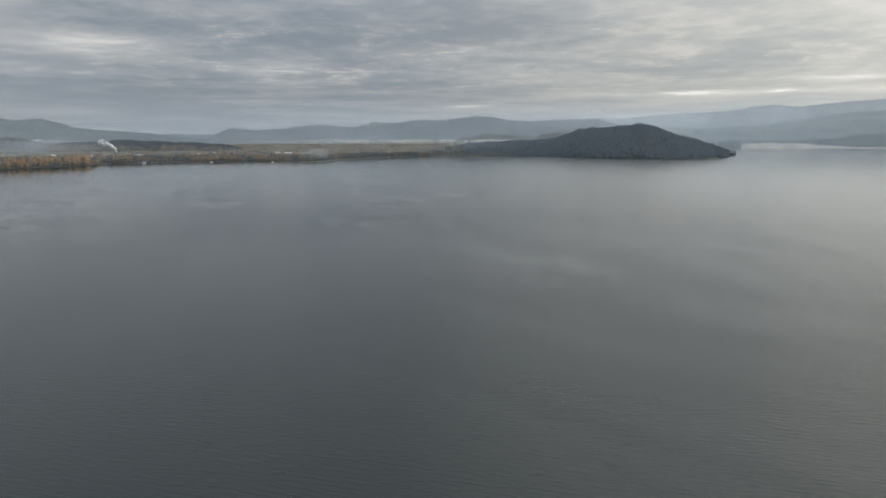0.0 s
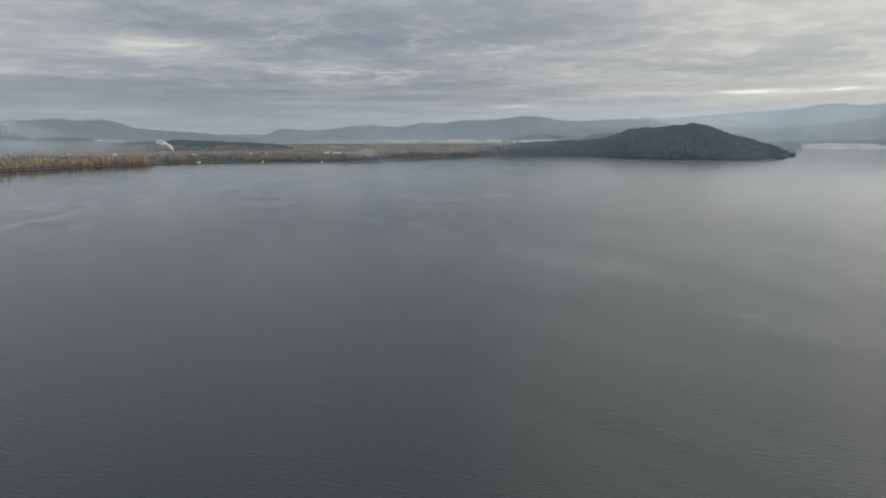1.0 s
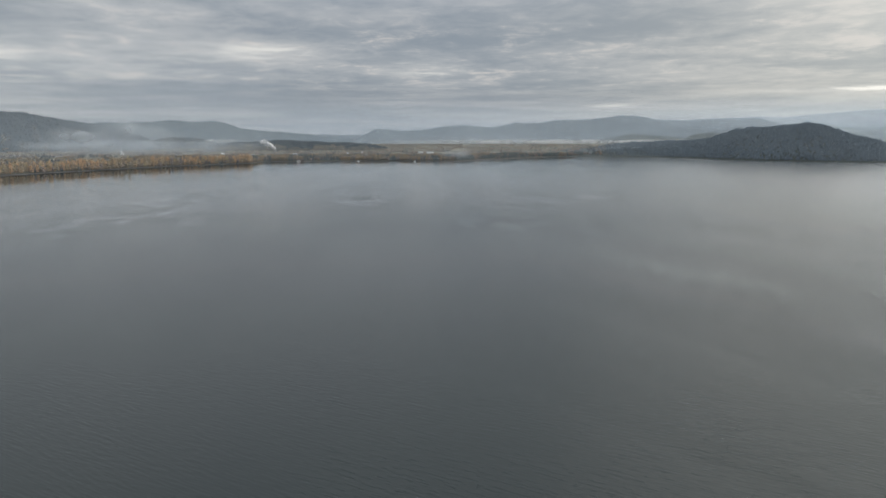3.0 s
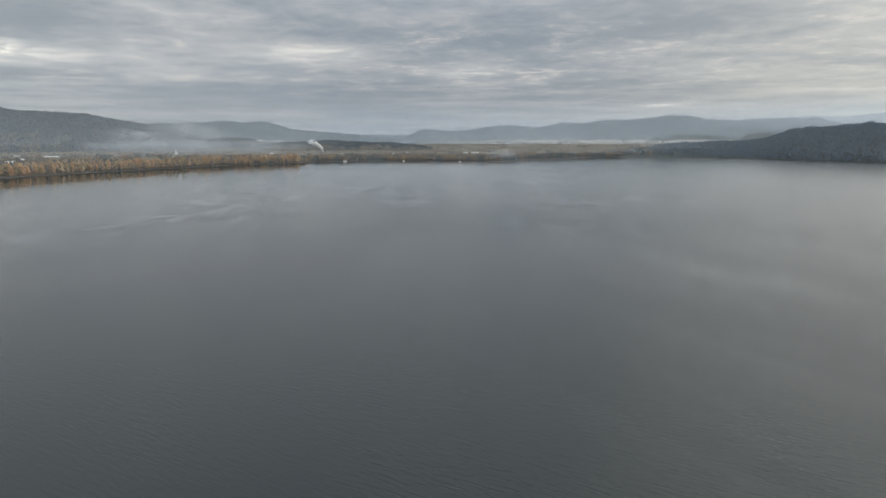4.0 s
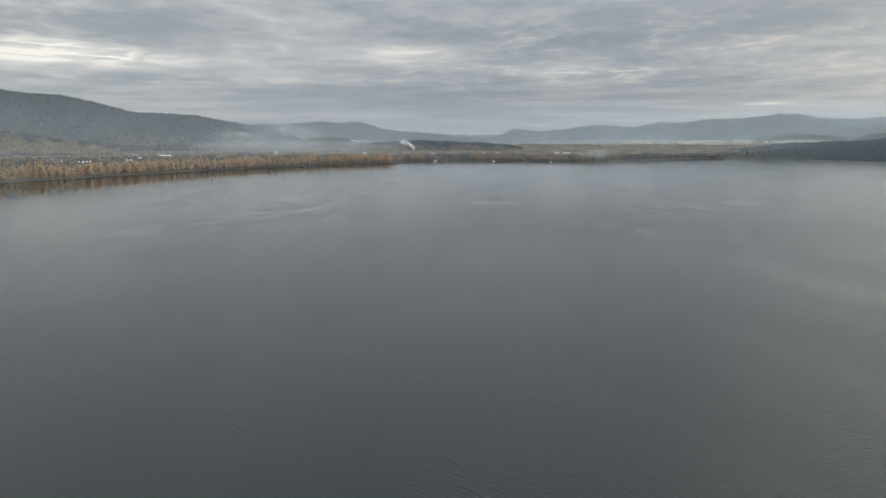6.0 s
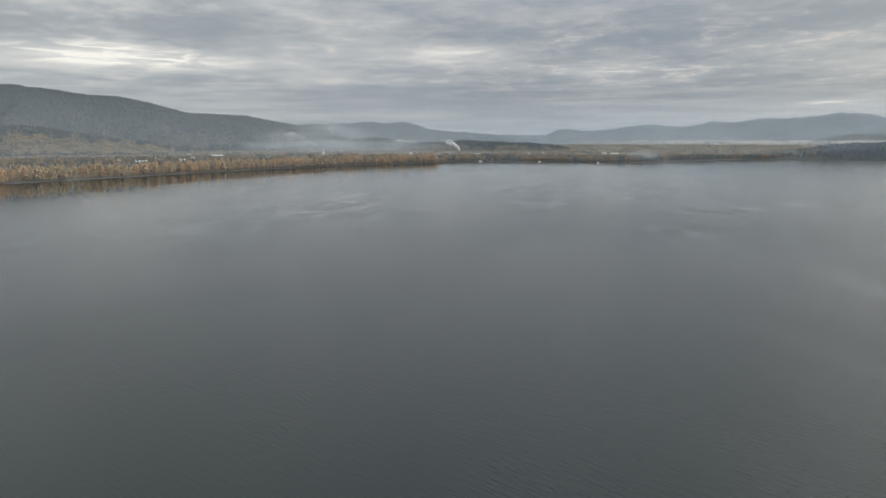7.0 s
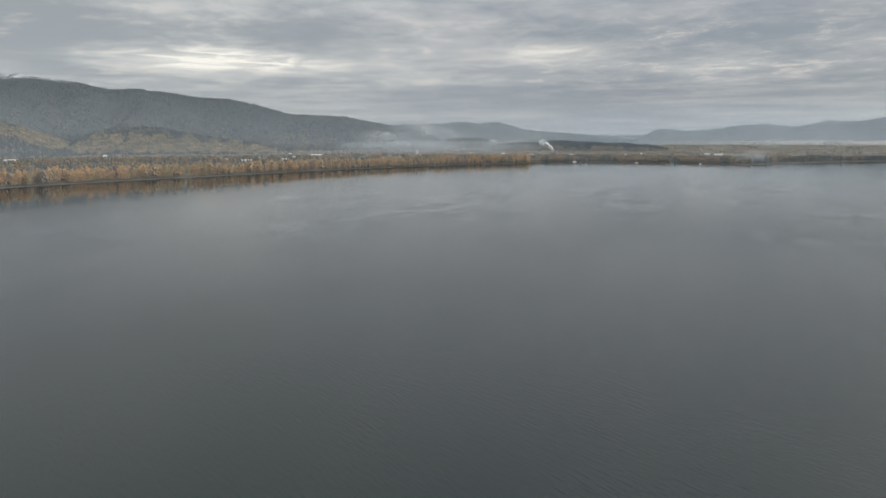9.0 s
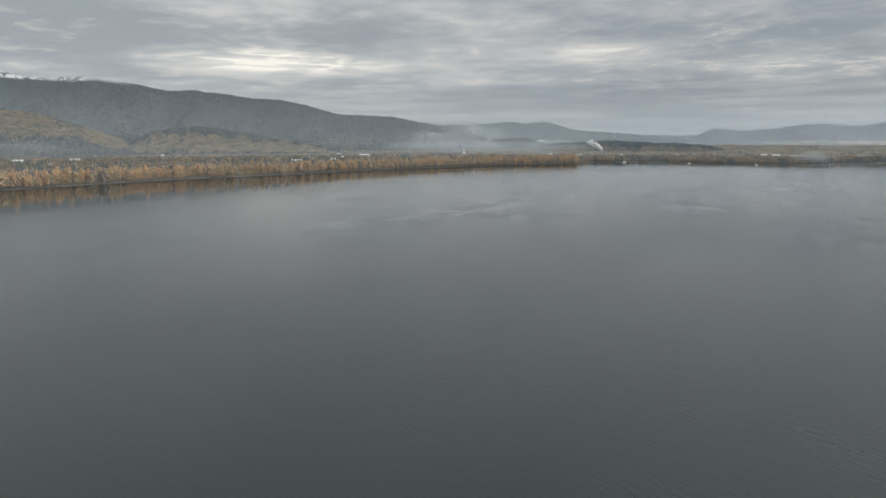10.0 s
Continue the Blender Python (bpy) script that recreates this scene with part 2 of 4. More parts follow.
    # ruffled water turns many facets to the eye and mirrors less
    mirror = n.math("ADD", n.math("MULTIPLY", slick, 0.27), 0.975)
    # long streaks of breeze over the eastern water
    along = n.math("SUBTRACT", n.math("MULTIPLY", x, 0.75), n.math("MULTIPLY", y, 0.66))
    across = n.math("ADD", n.math("MULTIPLY", x, 0.66), n.math("MULTIPLY", y, 0.75))
    streak = n.ramp(n.noise(n.xyz(n.math("MULTIPLY", along, 0.0045), n.math("MULTIPLY", across, 0.026), 2.0), 1.0, 4.0, 0.55, 0.7), 0.40, 0.66)
    streak = n.math("MULTIPLY", n.math("SUBTRACT", streak, 0.42), n.ramp(x, -60.0, 60.0))
    mirror = n.math("ADD", mirror, n.math("MULTIPLY", streak, n.ramp(n.vec("LENGTH", at), 250.0, 700.0, 0.10, 0.0)))
    mirror = n.math("MULTIPLY", gloss.outputs[0], mirror)
    n.link(mirror, m2.inputs[0])
    n.link(body.outputs[0], m2.inputs[1])
    n.link(shine.outputs[0], m2.inputs[2])
    n.link(m2.outputs[0], out.inputs[0])
    return m


def land_material():
    m, n, out = material("lowland_soil")
    at = n.add("ShaderNodeTexCoord").outputs["Object"]
    z = n.split(at)[2]
    fields = n.noise(at, 0.006, 4.0, 0.6, 0.5)
    fine = n.noise(at, 0.15, 6.0, 0.65)
    grass = n.mix(n.ramp(fields, 0.42, 0.66), rgb(0.080, 0.074, 0.055), rgb(0.155, 0.132, 0.092))
    grass = n.mix(n.math("MULTIPLY", fine, 0.5), grass, rgb(0.07, 0.065, 0.045))
    mud = n.mix(fine, rgb(0.046, 0.043, 0.041), rgb(0.072, 0.066, 0.061))
    col = n.mix(n.ramp(z, 0.7, 1.6), mud, grass)
    wet = n.ramp(z, 0.75, 1.4, 0.5, 0.95)
    surface(n, out, col, wet, fine, 0.12, 0.6, 0.14)
    return m


def far_material(name, shade, tint, mottle=0.012, snow=None):
    """Far wooded slopes: two close tones with the blue of the air mixed in, and the grain of tree tops."""
    m, n, out = material(name)
    at = n.add("ShaderNodeTexCoord").outputs["Object"]
    coarse = n.noise(at, mottle * 0.35, 5.0, 0.6, 0.4)
    fine = n.noise(at, mottle * 4, 4.0, 0.7)
    f = n.ramp(n.math("ADD", n.math("MULTIPLY", coarse, 0.7), n.math("MULTIPLY", fine, 0.3)), 0.36, 0.64)
    col = n.mix(f, rgb(*shade), rgb(*tint))
    if snow:
        z = n.split(at)[2]
        cover = n.ramp(n.math("ADD", z, n.math("MULTIPLY", coarse, 60.0)), snow, snow + 24)
        streak = n.ramp(n.noise(at, 0.03, 5.0, 0.7, 0.8), 0.42, 0.56)
        col = n.mix(n.math("MULTIPLY", cover, streak), col, rgb(0.40, 0.41, 0.43))
    surface(n, out, col, 0.95, fine, 0.2, 4.0, 0.05)
    return m


def mist_material(name, colour, cover, scale, lo=0.40, hi=0.62, soft=True, detail=4.0):
    """Smoke and fog: pale, letting light through, thinning out to its rim."""
    m, n, out = material(name)
    tc = n.add("ShaderNodeTexCoord")
    g = n.vec("SUBTRACT", tc.outputs["Generated"], (0.5, 0.5, 0.5))
    gx, gy, gz = n.split(g)
    rim = n.vec("LENGTH", n.xyz(n.math("MULTIPLY", gx, 2.0), 0.0, n.math("MULTIPLY", gz, 2.0)))
    body = n.ramp(rim, 0.15, 1.0, 1.0, 0.0)
    wisp = n.ramp(n.noise(tc.outputs["Object"], scale, detail, 0.5, 0.6), lo, hi)
    alpha = n.math("MULTIPLY", n.math("MULTIPLY", wisp, body if soft else 1.0), cover)
    d, t, e = n.add("ShaderNodeBsdfDiffuse"), n.add("ShaderNodeBsdfTranslucent"), n.add("ShaderNodeBsdfTransparent")
    d.inputs[0].default_value = t.inputs[0].default_value = rgb(*colour)
    a, b = n.add("ShaderNodeMixShader"), n.add("ShaderNodeMixShader")
    a.inputs[0].default_value = 0.5
    n.link(d.outputs[0], a.inputs[1])
    n.link(t.outputs[0], a.inputs[2])
    n.link(alpha, b.inputs[0])
    n.link(e.outputs[0], b.inputs[1])
    n.link(a.outputs[0], b.inputs[2])
    n.link(b.outputs[0], out.inputs[0])
    return m


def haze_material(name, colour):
    """Translucent skin of upright sheets added in place of hazy air; each sheet sets its own density."""
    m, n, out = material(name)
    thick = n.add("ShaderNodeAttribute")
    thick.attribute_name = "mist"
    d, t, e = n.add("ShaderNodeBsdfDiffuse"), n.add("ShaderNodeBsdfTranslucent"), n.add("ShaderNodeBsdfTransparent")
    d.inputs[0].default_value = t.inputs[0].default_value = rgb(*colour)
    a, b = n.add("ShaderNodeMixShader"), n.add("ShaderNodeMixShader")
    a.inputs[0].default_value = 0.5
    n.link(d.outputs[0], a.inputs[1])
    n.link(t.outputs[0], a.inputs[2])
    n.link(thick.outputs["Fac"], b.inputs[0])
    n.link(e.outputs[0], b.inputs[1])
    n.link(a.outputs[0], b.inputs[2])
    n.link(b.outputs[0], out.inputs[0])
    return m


WATER = water_material()
HAZE = haze_material("haze_sheet_skin", (0.78, 0.88, 0.985))
LAND = land_material()
ORANGE = leaves("autumn_leaves", (0.38, 0.23, 0.122), (0.275, 0.208, 0.122), (0.215, 0.170, 0.112))
OCHRE = leaves("ochre_woods", (0.205, 0.148, 0.092), (0.150, 0.122, 0.084), (0.125, 0.108, 0.082), False, 0.5)
AMBER = leaves("amber_thicket", (0.305, 0.197, 0.115), (0.238, 0.186, 0.118), (0.200, 0.163, 0.112), False, 0.5)
# paler larch tones with the sunlight on spur and knoll put in
SUNLIT_LARCH = leaves("sunlit_larches", (0.200, 0.155, 0.102), (0.140, 0.117, 0.084), (0.098, 0.094, 0.074), False, 0.5)
DULL = leaves("dull_larches", (0.150, 0.120, 0.085), (0.110, 0.096, 0.074), (0.085, 0.084, 0.070), False, 0.5)
# far copy of the ochre woods, paled in colour for haze
HAZED_OCHRE = leaves("hazed_ochre_woods", (0.215, 0.160, 0.112), (0.150, 0.122, 0.095), (0.175, 0.138, 0.108), False, 0.5)
BROWN = leaves("bare_woods", (0.150, 0.128, 0.115), (0.112, 0.104, 0.100), (0.160, 0.130, 0.108), False, 0.5)
# near conifers lightened and blued, haze mixed into the needle colour
CONIFER = leaves("hazed_conifer_needles", (0.060, 0.074, 0.078), (0.088, 0.100, 0.099), (0.074, 0.087, 0.089), False, 0.5)
FIR = leaves("blue_grey_firs", (0.027, 0.038, 0.046), (0.036, 0.047, 0.055), (0.031, 0.043, 0.051), False, 0.5)
# headland trees take the blue of the haze in their base colour
HILLWOOD = leaves("haze_blued_conifers", (0.078, 0.103, 0.126), (0.108, 0.132, 0.152), (0.091, 0.116, 0.139), False, 0.5)
# darker copy of the firs that paints relief shade on the long mountain
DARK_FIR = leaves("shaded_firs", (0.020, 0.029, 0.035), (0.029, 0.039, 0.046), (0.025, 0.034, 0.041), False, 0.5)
BARK = plain("bark", (0.12, 0.10, 0.085), (0.22, 0.19, 0.16), 3.0)
HILLSOIL = plain("forest_floor", (0.035, 0.042, 0.040), (0.050, 0.056, 0.050), 0.2)
SLOPE = plain("wooded_slope", (0.050, 0.056, 0.052), (0.085, 0.080, 0.062), 0.02)

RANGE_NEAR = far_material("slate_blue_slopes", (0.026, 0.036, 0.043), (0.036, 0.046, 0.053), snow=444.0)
# right range lightened a little: part of its haze is base colour
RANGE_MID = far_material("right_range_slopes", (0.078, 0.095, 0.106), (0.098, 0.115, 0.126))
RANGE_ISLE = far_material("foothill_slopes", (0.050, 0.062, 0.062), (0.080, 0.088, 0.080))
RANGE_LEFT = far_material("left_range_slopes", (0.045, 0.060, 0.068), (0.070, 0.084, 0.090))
# the two farthest ranges have their haze put into pale base tones
RANGE_PALE = far_material("haze_paled_slopes", (0.185, 0.210, 0.200), (0.245, 0.265, 0.250))
RANGE_FAR = far_material("haze_paled_far_ridge", (0.31, 0.33, 0.335), (0.40, 0.42, 0.425), snow=292.0)
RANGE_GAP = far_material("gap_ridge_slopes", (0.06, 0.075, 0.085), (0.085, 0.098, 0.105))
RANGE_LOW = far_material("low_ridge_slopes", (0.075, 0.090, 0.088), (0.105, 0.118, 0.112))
# dry fields, their tones raised to include sunlight and haze
STRAND = far_material("sunlit_far_fields", (0.34, 0.32, 0.29), (0.62, 0.56, 0.48), 0.03)
FOG = mist_material("valley_fog", (0.68, 0.67, 0.65), 0.66, 0.004, 0.25, 0.55)
SMOKE = mist_material("drifting_smoke", (0.60, 0.64, 0.68), 0.44, 0.006, 0.10, 0.72, True, 2.0)
LAYER = mist_material("smoke_layer", (0.60, 0.66, 0.72), 0.38, 0.009, 0.15, 0.75, True, 3.0)
THIN = mist_material("thin_mist", (0.60, 0.63, 0.67), 0.15, 0.006, 0.30, 0.65, True, 2.0)
WISP = mist_material("slope_fog", (0.80, 0.80, 0.79), 0.42, 0.02, 0.3, 0.65, True, 2.0)
PLUME = mist_material("white_smoke", (0.88, 0.88, 0.88), 0.92, 0.09, 0.22, 0.55, False)
FRAYED = mist_material("frayed_smoke", (0.80, 0.81, 0.83), 0.34, 0.10, 0.25, 0.62, False)
WHITE_ROOF = plain("pale_metal_roof", (0.36, 0.37, 0.38), (0.50, 0.51, 0.52), 0.4, 0.5, 0.4)
GREY_ROOF = plain("grey_shingle_roof", (0.16, 0.16, 0.165), (0.26, 0.26, 0.265), 0.8)
RED_ROOF = plain("rust_red_roof", (0.20, 0.13, 0.115), (0.27, 0.19, 0.165), 0.6)
WHITE_WALL = plain("white_siding", (0.60, 0.60, 0.58), (0.74, 0.74, 0.72), 0.5)
TAN_WALL = plain("tan_siding", (0.20, 0.17, 0.135), (0.28, 0.245, 0.20), 0.5)
GREY_WALL = plain("grey_siding", (0.15, 0.155, 0.165), (0.22, 0.225, 0.235), 0.5)
PANE = plain("window_glass", (0.03, 0.035, 0.04), (0.05, 0.055, 0.06), 0.8, 0.1, 0.6, 0.0)
MUDBANK = plain("wet_mud", (0.045, 0.043, 0.041), (0.075, 0.070, 0.064), 0.3, 0.55)
WOOD = plain("weathered_wood", (0.13, 0.115, 0.10), (0.22, 0.20, 0.18), 2.0)
HULL = plain("white_boat_paint", (0.70, 0.71, 0.72), (0.80, 0.80, 0.80), 1.0, 0.35, 0.5)

# ---------------------------------------------------------------- mesh helpers
rng = np.random.default_rng(7)
_table = np.random.default_rng(3).random((256, 256))


def value_noise(x, y):
    xi, yi = np.floor(x).astype(int), np.floor(y).astype(int)
    fx, fy = x - xi, y - yi
    fx, fy = fx * fx * (3 - 2 * fx), fy * fy * (3 - 2 * fy)
    a, b = _table[xi % 256, yi % 256], _table[(xi + 1) % 256, yi % 256]
    c, d = _table[xi % 256, (yi + 1) % 256], _table[(xi + 1) % 256, (yi + 1) % 256]
    return (a * (1 - fx) + b * fx) * (1 - fy) + (c * (1 - fx) + d * fx) * fy


def fbm(x, y, octaves=4, gain=0.5):
    total, amp, norm = 0.0, 1.0, 0.0
    for k in range(octaves):
        total = total + amp * value_noise(x * 2.0**k + 17.3 * k, y * 2.0**k + 5.1 * k)
        norm += amp
        amp *= gain
    return total / norm


def smooth(v, lo, hi):
    t = np.clip((v - lo) / (hi - lo), 0, 1)
    return t * t * (3 - 2 * t)


def raw_mesh(name, verts, tris, smooth_shade=False):
    """A mesh from arrays of corners and of triangles or quads."""
    me = bpy.data.meshes.new(name)
    verts, tris = np.asarray(verts, np.float32), np.asarray(tris, np.int32)
    k = tris.shape[1]
    me.vertices.add(len(verts))
    me.vertices.foreach_set("co", verts.ravel())
    me.loops.add(tris.size)
    me.loops.foreach_set("vertex_index", tris.ravel())
    me.polygons.add(len(tris))
    me.polygons.foreach_set("loop_start", np.arange(0, tris.size, k, dtype=np.int32))
    me.polygons.foreach_set("use_smooth", np.full(len(tris), smooth_shade))
    me.update(calc_edges=True)
    return me


def grid_faces(rows, cols):
    i = np.arange(rows - 1)[:, None] * cols + np.arange(cols - 1)[None, :]
    return np.stack([i, i + 1, i + cols + 1, i + cols], -1).reshape(-1, 4)


def polar(az, r):
    a = np.radians(az)
    return -np.sin(a) * r, np.cos(a) * r


def sheet(name, az, r, height, mat):
    """A ground sheet over azimuths az and, per azimuth, distances r (rows: azimuths)."""
    a = np.broadcast_to(az[:, None], r.shape)
    x, y = polar(a, r)
    me = raw_mesh(name, np.stack([x, y, height], -1).reshape(-1, 3), grid_faces(*r.shape), True)
    me.materials.append(mat)
    return new(name, me)


def part(name, bm, mat, parent=None, label=""):
    """Links a bmesh as one mesh object under a thing or a part."""
    me = bpy.data.meshes.new(name)
    bm.to_mesh(me)
    bm.free()
    me.materials.append(mat)
    ob = new(name, me)
    ob.parent = parent
    return tagged(ob, label)


def box(bm, x0, y0, z0, x1, y1, z1):
    v = [bm.verts.new(p) for p in ((x0, y0, z0), (x1, y0, z0), (x1, y1, z0), (x0, y1, z0), (x0, y0, z1), (x1, y0, z1), (x1, y1, z1), (x0, y1, z1))]
    for f in ((3, 2, 1, 0), (4, 5, 6, 7), (0, 1, 5, 4), (1, 2, 6, 5), (2, 3, 7, 6), (3, 0, 4, 7)):
        bm.faces.new([v[i] for i in f])


# ---------------------------------------------------------------- lie of the land
SHORE = ((-180, 4600), (-24.62, 4600), (-24.55, 2850), (-23.6, 2460), (-22.3, 2310), (-17.9, 2290), (-13.2, 2350), (-8.8, 2510),
         (-3.8, 2590), (0.2, 2610), (4.2, 2460), (6.7, 2280), (9.5, 2190), (10.1, 2050), (11.2, 2025), (14, 2045), (18.7, 2080),
         (23, 2095), (27.8, 2080), (28.4, 2050), (28.9, 1995), (30, 1955), (34.8, 1855), (39.8, 1720), (44.7, 1610), (49.6, 1500),
         (54.4, 1400), (59, 1340), (63.3, 1288), (67.3, 1236), (71.1, 1194), (74.6, 1152), (82, 1100), (95, 1200), (115, 2200), (130, 4600), (180, 4600))
MUD = ((-180, 10), (28.2, 12), (29.5, 12), (36, 13), (50, 14), (76, 14), (180, 20))
# how far out the sheltered water by the western bank lies still, and how softly that ends
LEE = ((28.4, 190), (30, 200), (34.8, 190), (40, 215), (45, 240), (90, 240))
LEE_END = ((29, 30), (35, 50), (42, 120), (50, 200), (90, 220))
HILL = ((-26, -1.7), (-24.5, -1.38), (-23.1, -0.76), (-21.8, -0.34), (-20, 0.17), (-18.64, 0.66), (-17.73, 1.01), (-16.8, 1.06), (-15.4, 0.97),
        (-13.6, 0.78), (-11.66, 0.64), (-10.7, 0.21), (-10, -0.04), (-8.8, -0.24), (-5.8, -0.34), (-2.8, -0.5), (0, -0.9), (2, -1.4))


def knots(table, az):
    return np.interp(az, [k[0] for k in table], [k[1] for k in table])


def shore(az):
    return knots(SHORE, az) + 14 * (fbm(az * 1.7 + 400, az * 0 + 3.0) - 0.5)


def lowland(az, r):
    """Height of the open land and of the lake bed."""
    d = r - shore(az)
    mud = knots(MUD, az)
    bank = 0.55 * smooth(d, 0, 30) + 1.6 * smooth(d, mud, mud + 18) + 1.2 * (fbm(az * 4 + 300, r / 60) - 0.4) * smooth(d, mud, mud + 120)
    rise = 30 * smooth(r, 2700, 4700) * smooth(d, 60, 500) * smooth(az, -21.5, -19.5)
    bed = -0.25 - np.clip(-d * 0.03, 0.0, 4.0)
    # open water lies behind the headland too
    behind = (az < -20.5) & (d > 560) & (r < 4595)
    return np.where((d < 0) | behind | ((az < -24.4) & (r < 4595)), bed, bank + rise)


def hill_height(az, r):
    s = (r - shore(az)) / 330.0
    top = EYE + np.tan(np.radians(knots(HILL, az))) * (shore(az) + 330) - 11
    up = np.where(s < 1, np.sin(np.clip(s, 0, 1) * math.pi / 2) ** 0.85, np.cos(np.clip((s - 1) / 2.2, 0, 1) * math.pi / 2))
    rough = 1 + 0.07 * (fbm(az * 1.3 + 90, r / 160) - 0.5)
    return np.maximum(top, 0) * np.where(s > 0, up, 0) * rough


def water():
    """The lake: one sheet, with the calm of the sheltered water along the banks."""
    az = np.concatenate([np.linspace(-180, -26, 60, endpoint=False), np.linspace(-26, 92, 500, endpoint=False), np.linspace(92, 180, 40)])
    edge = shore(az)[:, None]
    inner = np.array([0.0, 0.05, 0.15, 0.3, 0.5, 0.8])[None, :] * (edge - 700)
    bank = np.array([700.0, 600, 520, 450, 400, 350, 310, 270, 240, 220, 205, 190, 170, 130, 95, 65, 40, 20, 5, -40, -300])[None, :]
    r = np.concatenate([inner, np.minimum(edge - bank, 4940), np.full_like(edge, 4950.0)], 1)
    a = np.broadcast_to(az[:, None], r.shape)
    d = edge - r
    still = knots(LEE, a)
    calm = smooth(a, 28.35, 28.75) * (1 - smooth(d, still, still + knots(LEE_END, a))) * (1 - smooth(a, 85, 92))
    calm = np.maximum(calm, 0.8 * smooth(a, -24.6, -24.0) * (1 - smooth(a, -12, -8)) * (1 - smooth(d, 25, 70)))
    calm = np.maximum(calm, 0.5 * smooth(a, -12, -8) * (1 - smooth(d, 5, 45)))
    ob = sheet("water", az, r, 0 * r, WATER)
    ob.data.attributes.new("calm", "FLOAT", "POINT").data.foreach_set("value", calm.astype(np.float32).ravel())
    tagged(ob, "calm grey-green lake water with fine wind ripples", "water", kind="structure")


def ground():
    az = np.concatenate([np.linspace(-180, -40, 60, endpoint=False), np.linspace(-40, -24.7, 90, endpoint=False), np.linspace(-24.7, -24.5, 16, endpoint=False), np.linspace(-24.5, -20, 40, endpoint=False), np.linspace(-20, 27, 160, endpoint=False),
                         np.linspace(27, 30, 60, endpoint=False), np.linspace(30, 80, 200, endpoint=False), np.linspace(80, 180, 60)])
    s = shore(az)
    d = np.concatenate([[-60, -20, -5, 0, 5, 12, 20, 30, 45, 60, 80, 110, 150, 200, 260, 330], np.zeros(34)])
    t = np.linspace(0, 1, 35)[1:]
    r = np.empty((len(az), len(d)))
    r[:, :16] = s[:, None] + np.minimum(d[:16], 1e9)
    end = np.full(len(az), 4940.0)
    r[:, 16:] = r[:, 15:16] + np.maximum(end - r[:, 15], 5)[:, None] * t[None, :]
    r = np.minimum(r, 4990)
    z = lowland(np.broadcast_to(az[:, None], r.shape), r)
    tagged(sheet("ground", az, r, z, LAND), "flat lakeside plain of dry grass with a muddy bank", "ground", kind="structure")


def hill():
    az = np.linspace(-24.53, 2, 240)
    s = shore(az)
    r = s[:, None] + np.linspace(0, 1000, 60)[None, :]
    a = np.broadcast_to(az[:, None], r.shape)
    z = np.maximum(hill_height(a, r), 0) + np.maximum(lowland(a, r), 0) + 0.3
    z[:, 0] = -0.4
    tagged(sheet("wooded_hill", az, r, z, HILLSOIL), "dark conifer-covered hill on a headland in the lake", "hill")


def range_height(table, az, r, r0, rc, seed, spur):
    bumps = 0.12 * (fbm(az * 2.3 + seed, az * 0 + seed) - 0.5) + 0.10 * (fbm(az * 9 + seed, az * 0) - 0.5)
    el = knots(table, az) + bumps * smooth((r - r0) / (rc - r0), 0.7, 1.0)
    crest = EYE + np.tan(np.radians(el)) * rc
    foot = lowland(az, np.full_like(az, r0)) - 6
    s = (r - r0) / (rc - r0)
    body = np.where(s < 1, np.clip(s, 0, 1) ** 0.85, 1 - 1.2 * (s - 1))
    ridges = fbm(az * 0.22 + seed + 0.9 * s, s * 0.9 + seed + az * 0.03, 5, 0.45)
    cut = spur * (ridges - 0.25) * np.sin(np.clip(s, 0, 1) * math.pi)
    return foot + np.maximum(crest - foot, -8) * (body - cut)


def mountain(name, table, r0, rc, mat, label, seed, spur=0.45, step=0.15, rows=40):
    lo, hi = min(k[0] for k in table), max(k[0] for k in table)
    az = np.arange(lo, hi + step / 2, step)
    r = np.broadcast_to(np.concatenate([np.linspace(r0, rc, rows), rc + np.linspace(25, 140, 5)]), (len(az), rows + 5))
    r = np.minimum(r, 4975)
    a = np.broadcast_to(az[:, None], r.shape)
    z = range_height(tuple(sorted(table)), a, r, r0, rc, seed, spur)
    return tagged(sheet(name, az, r, z, mat), label, "mountain")


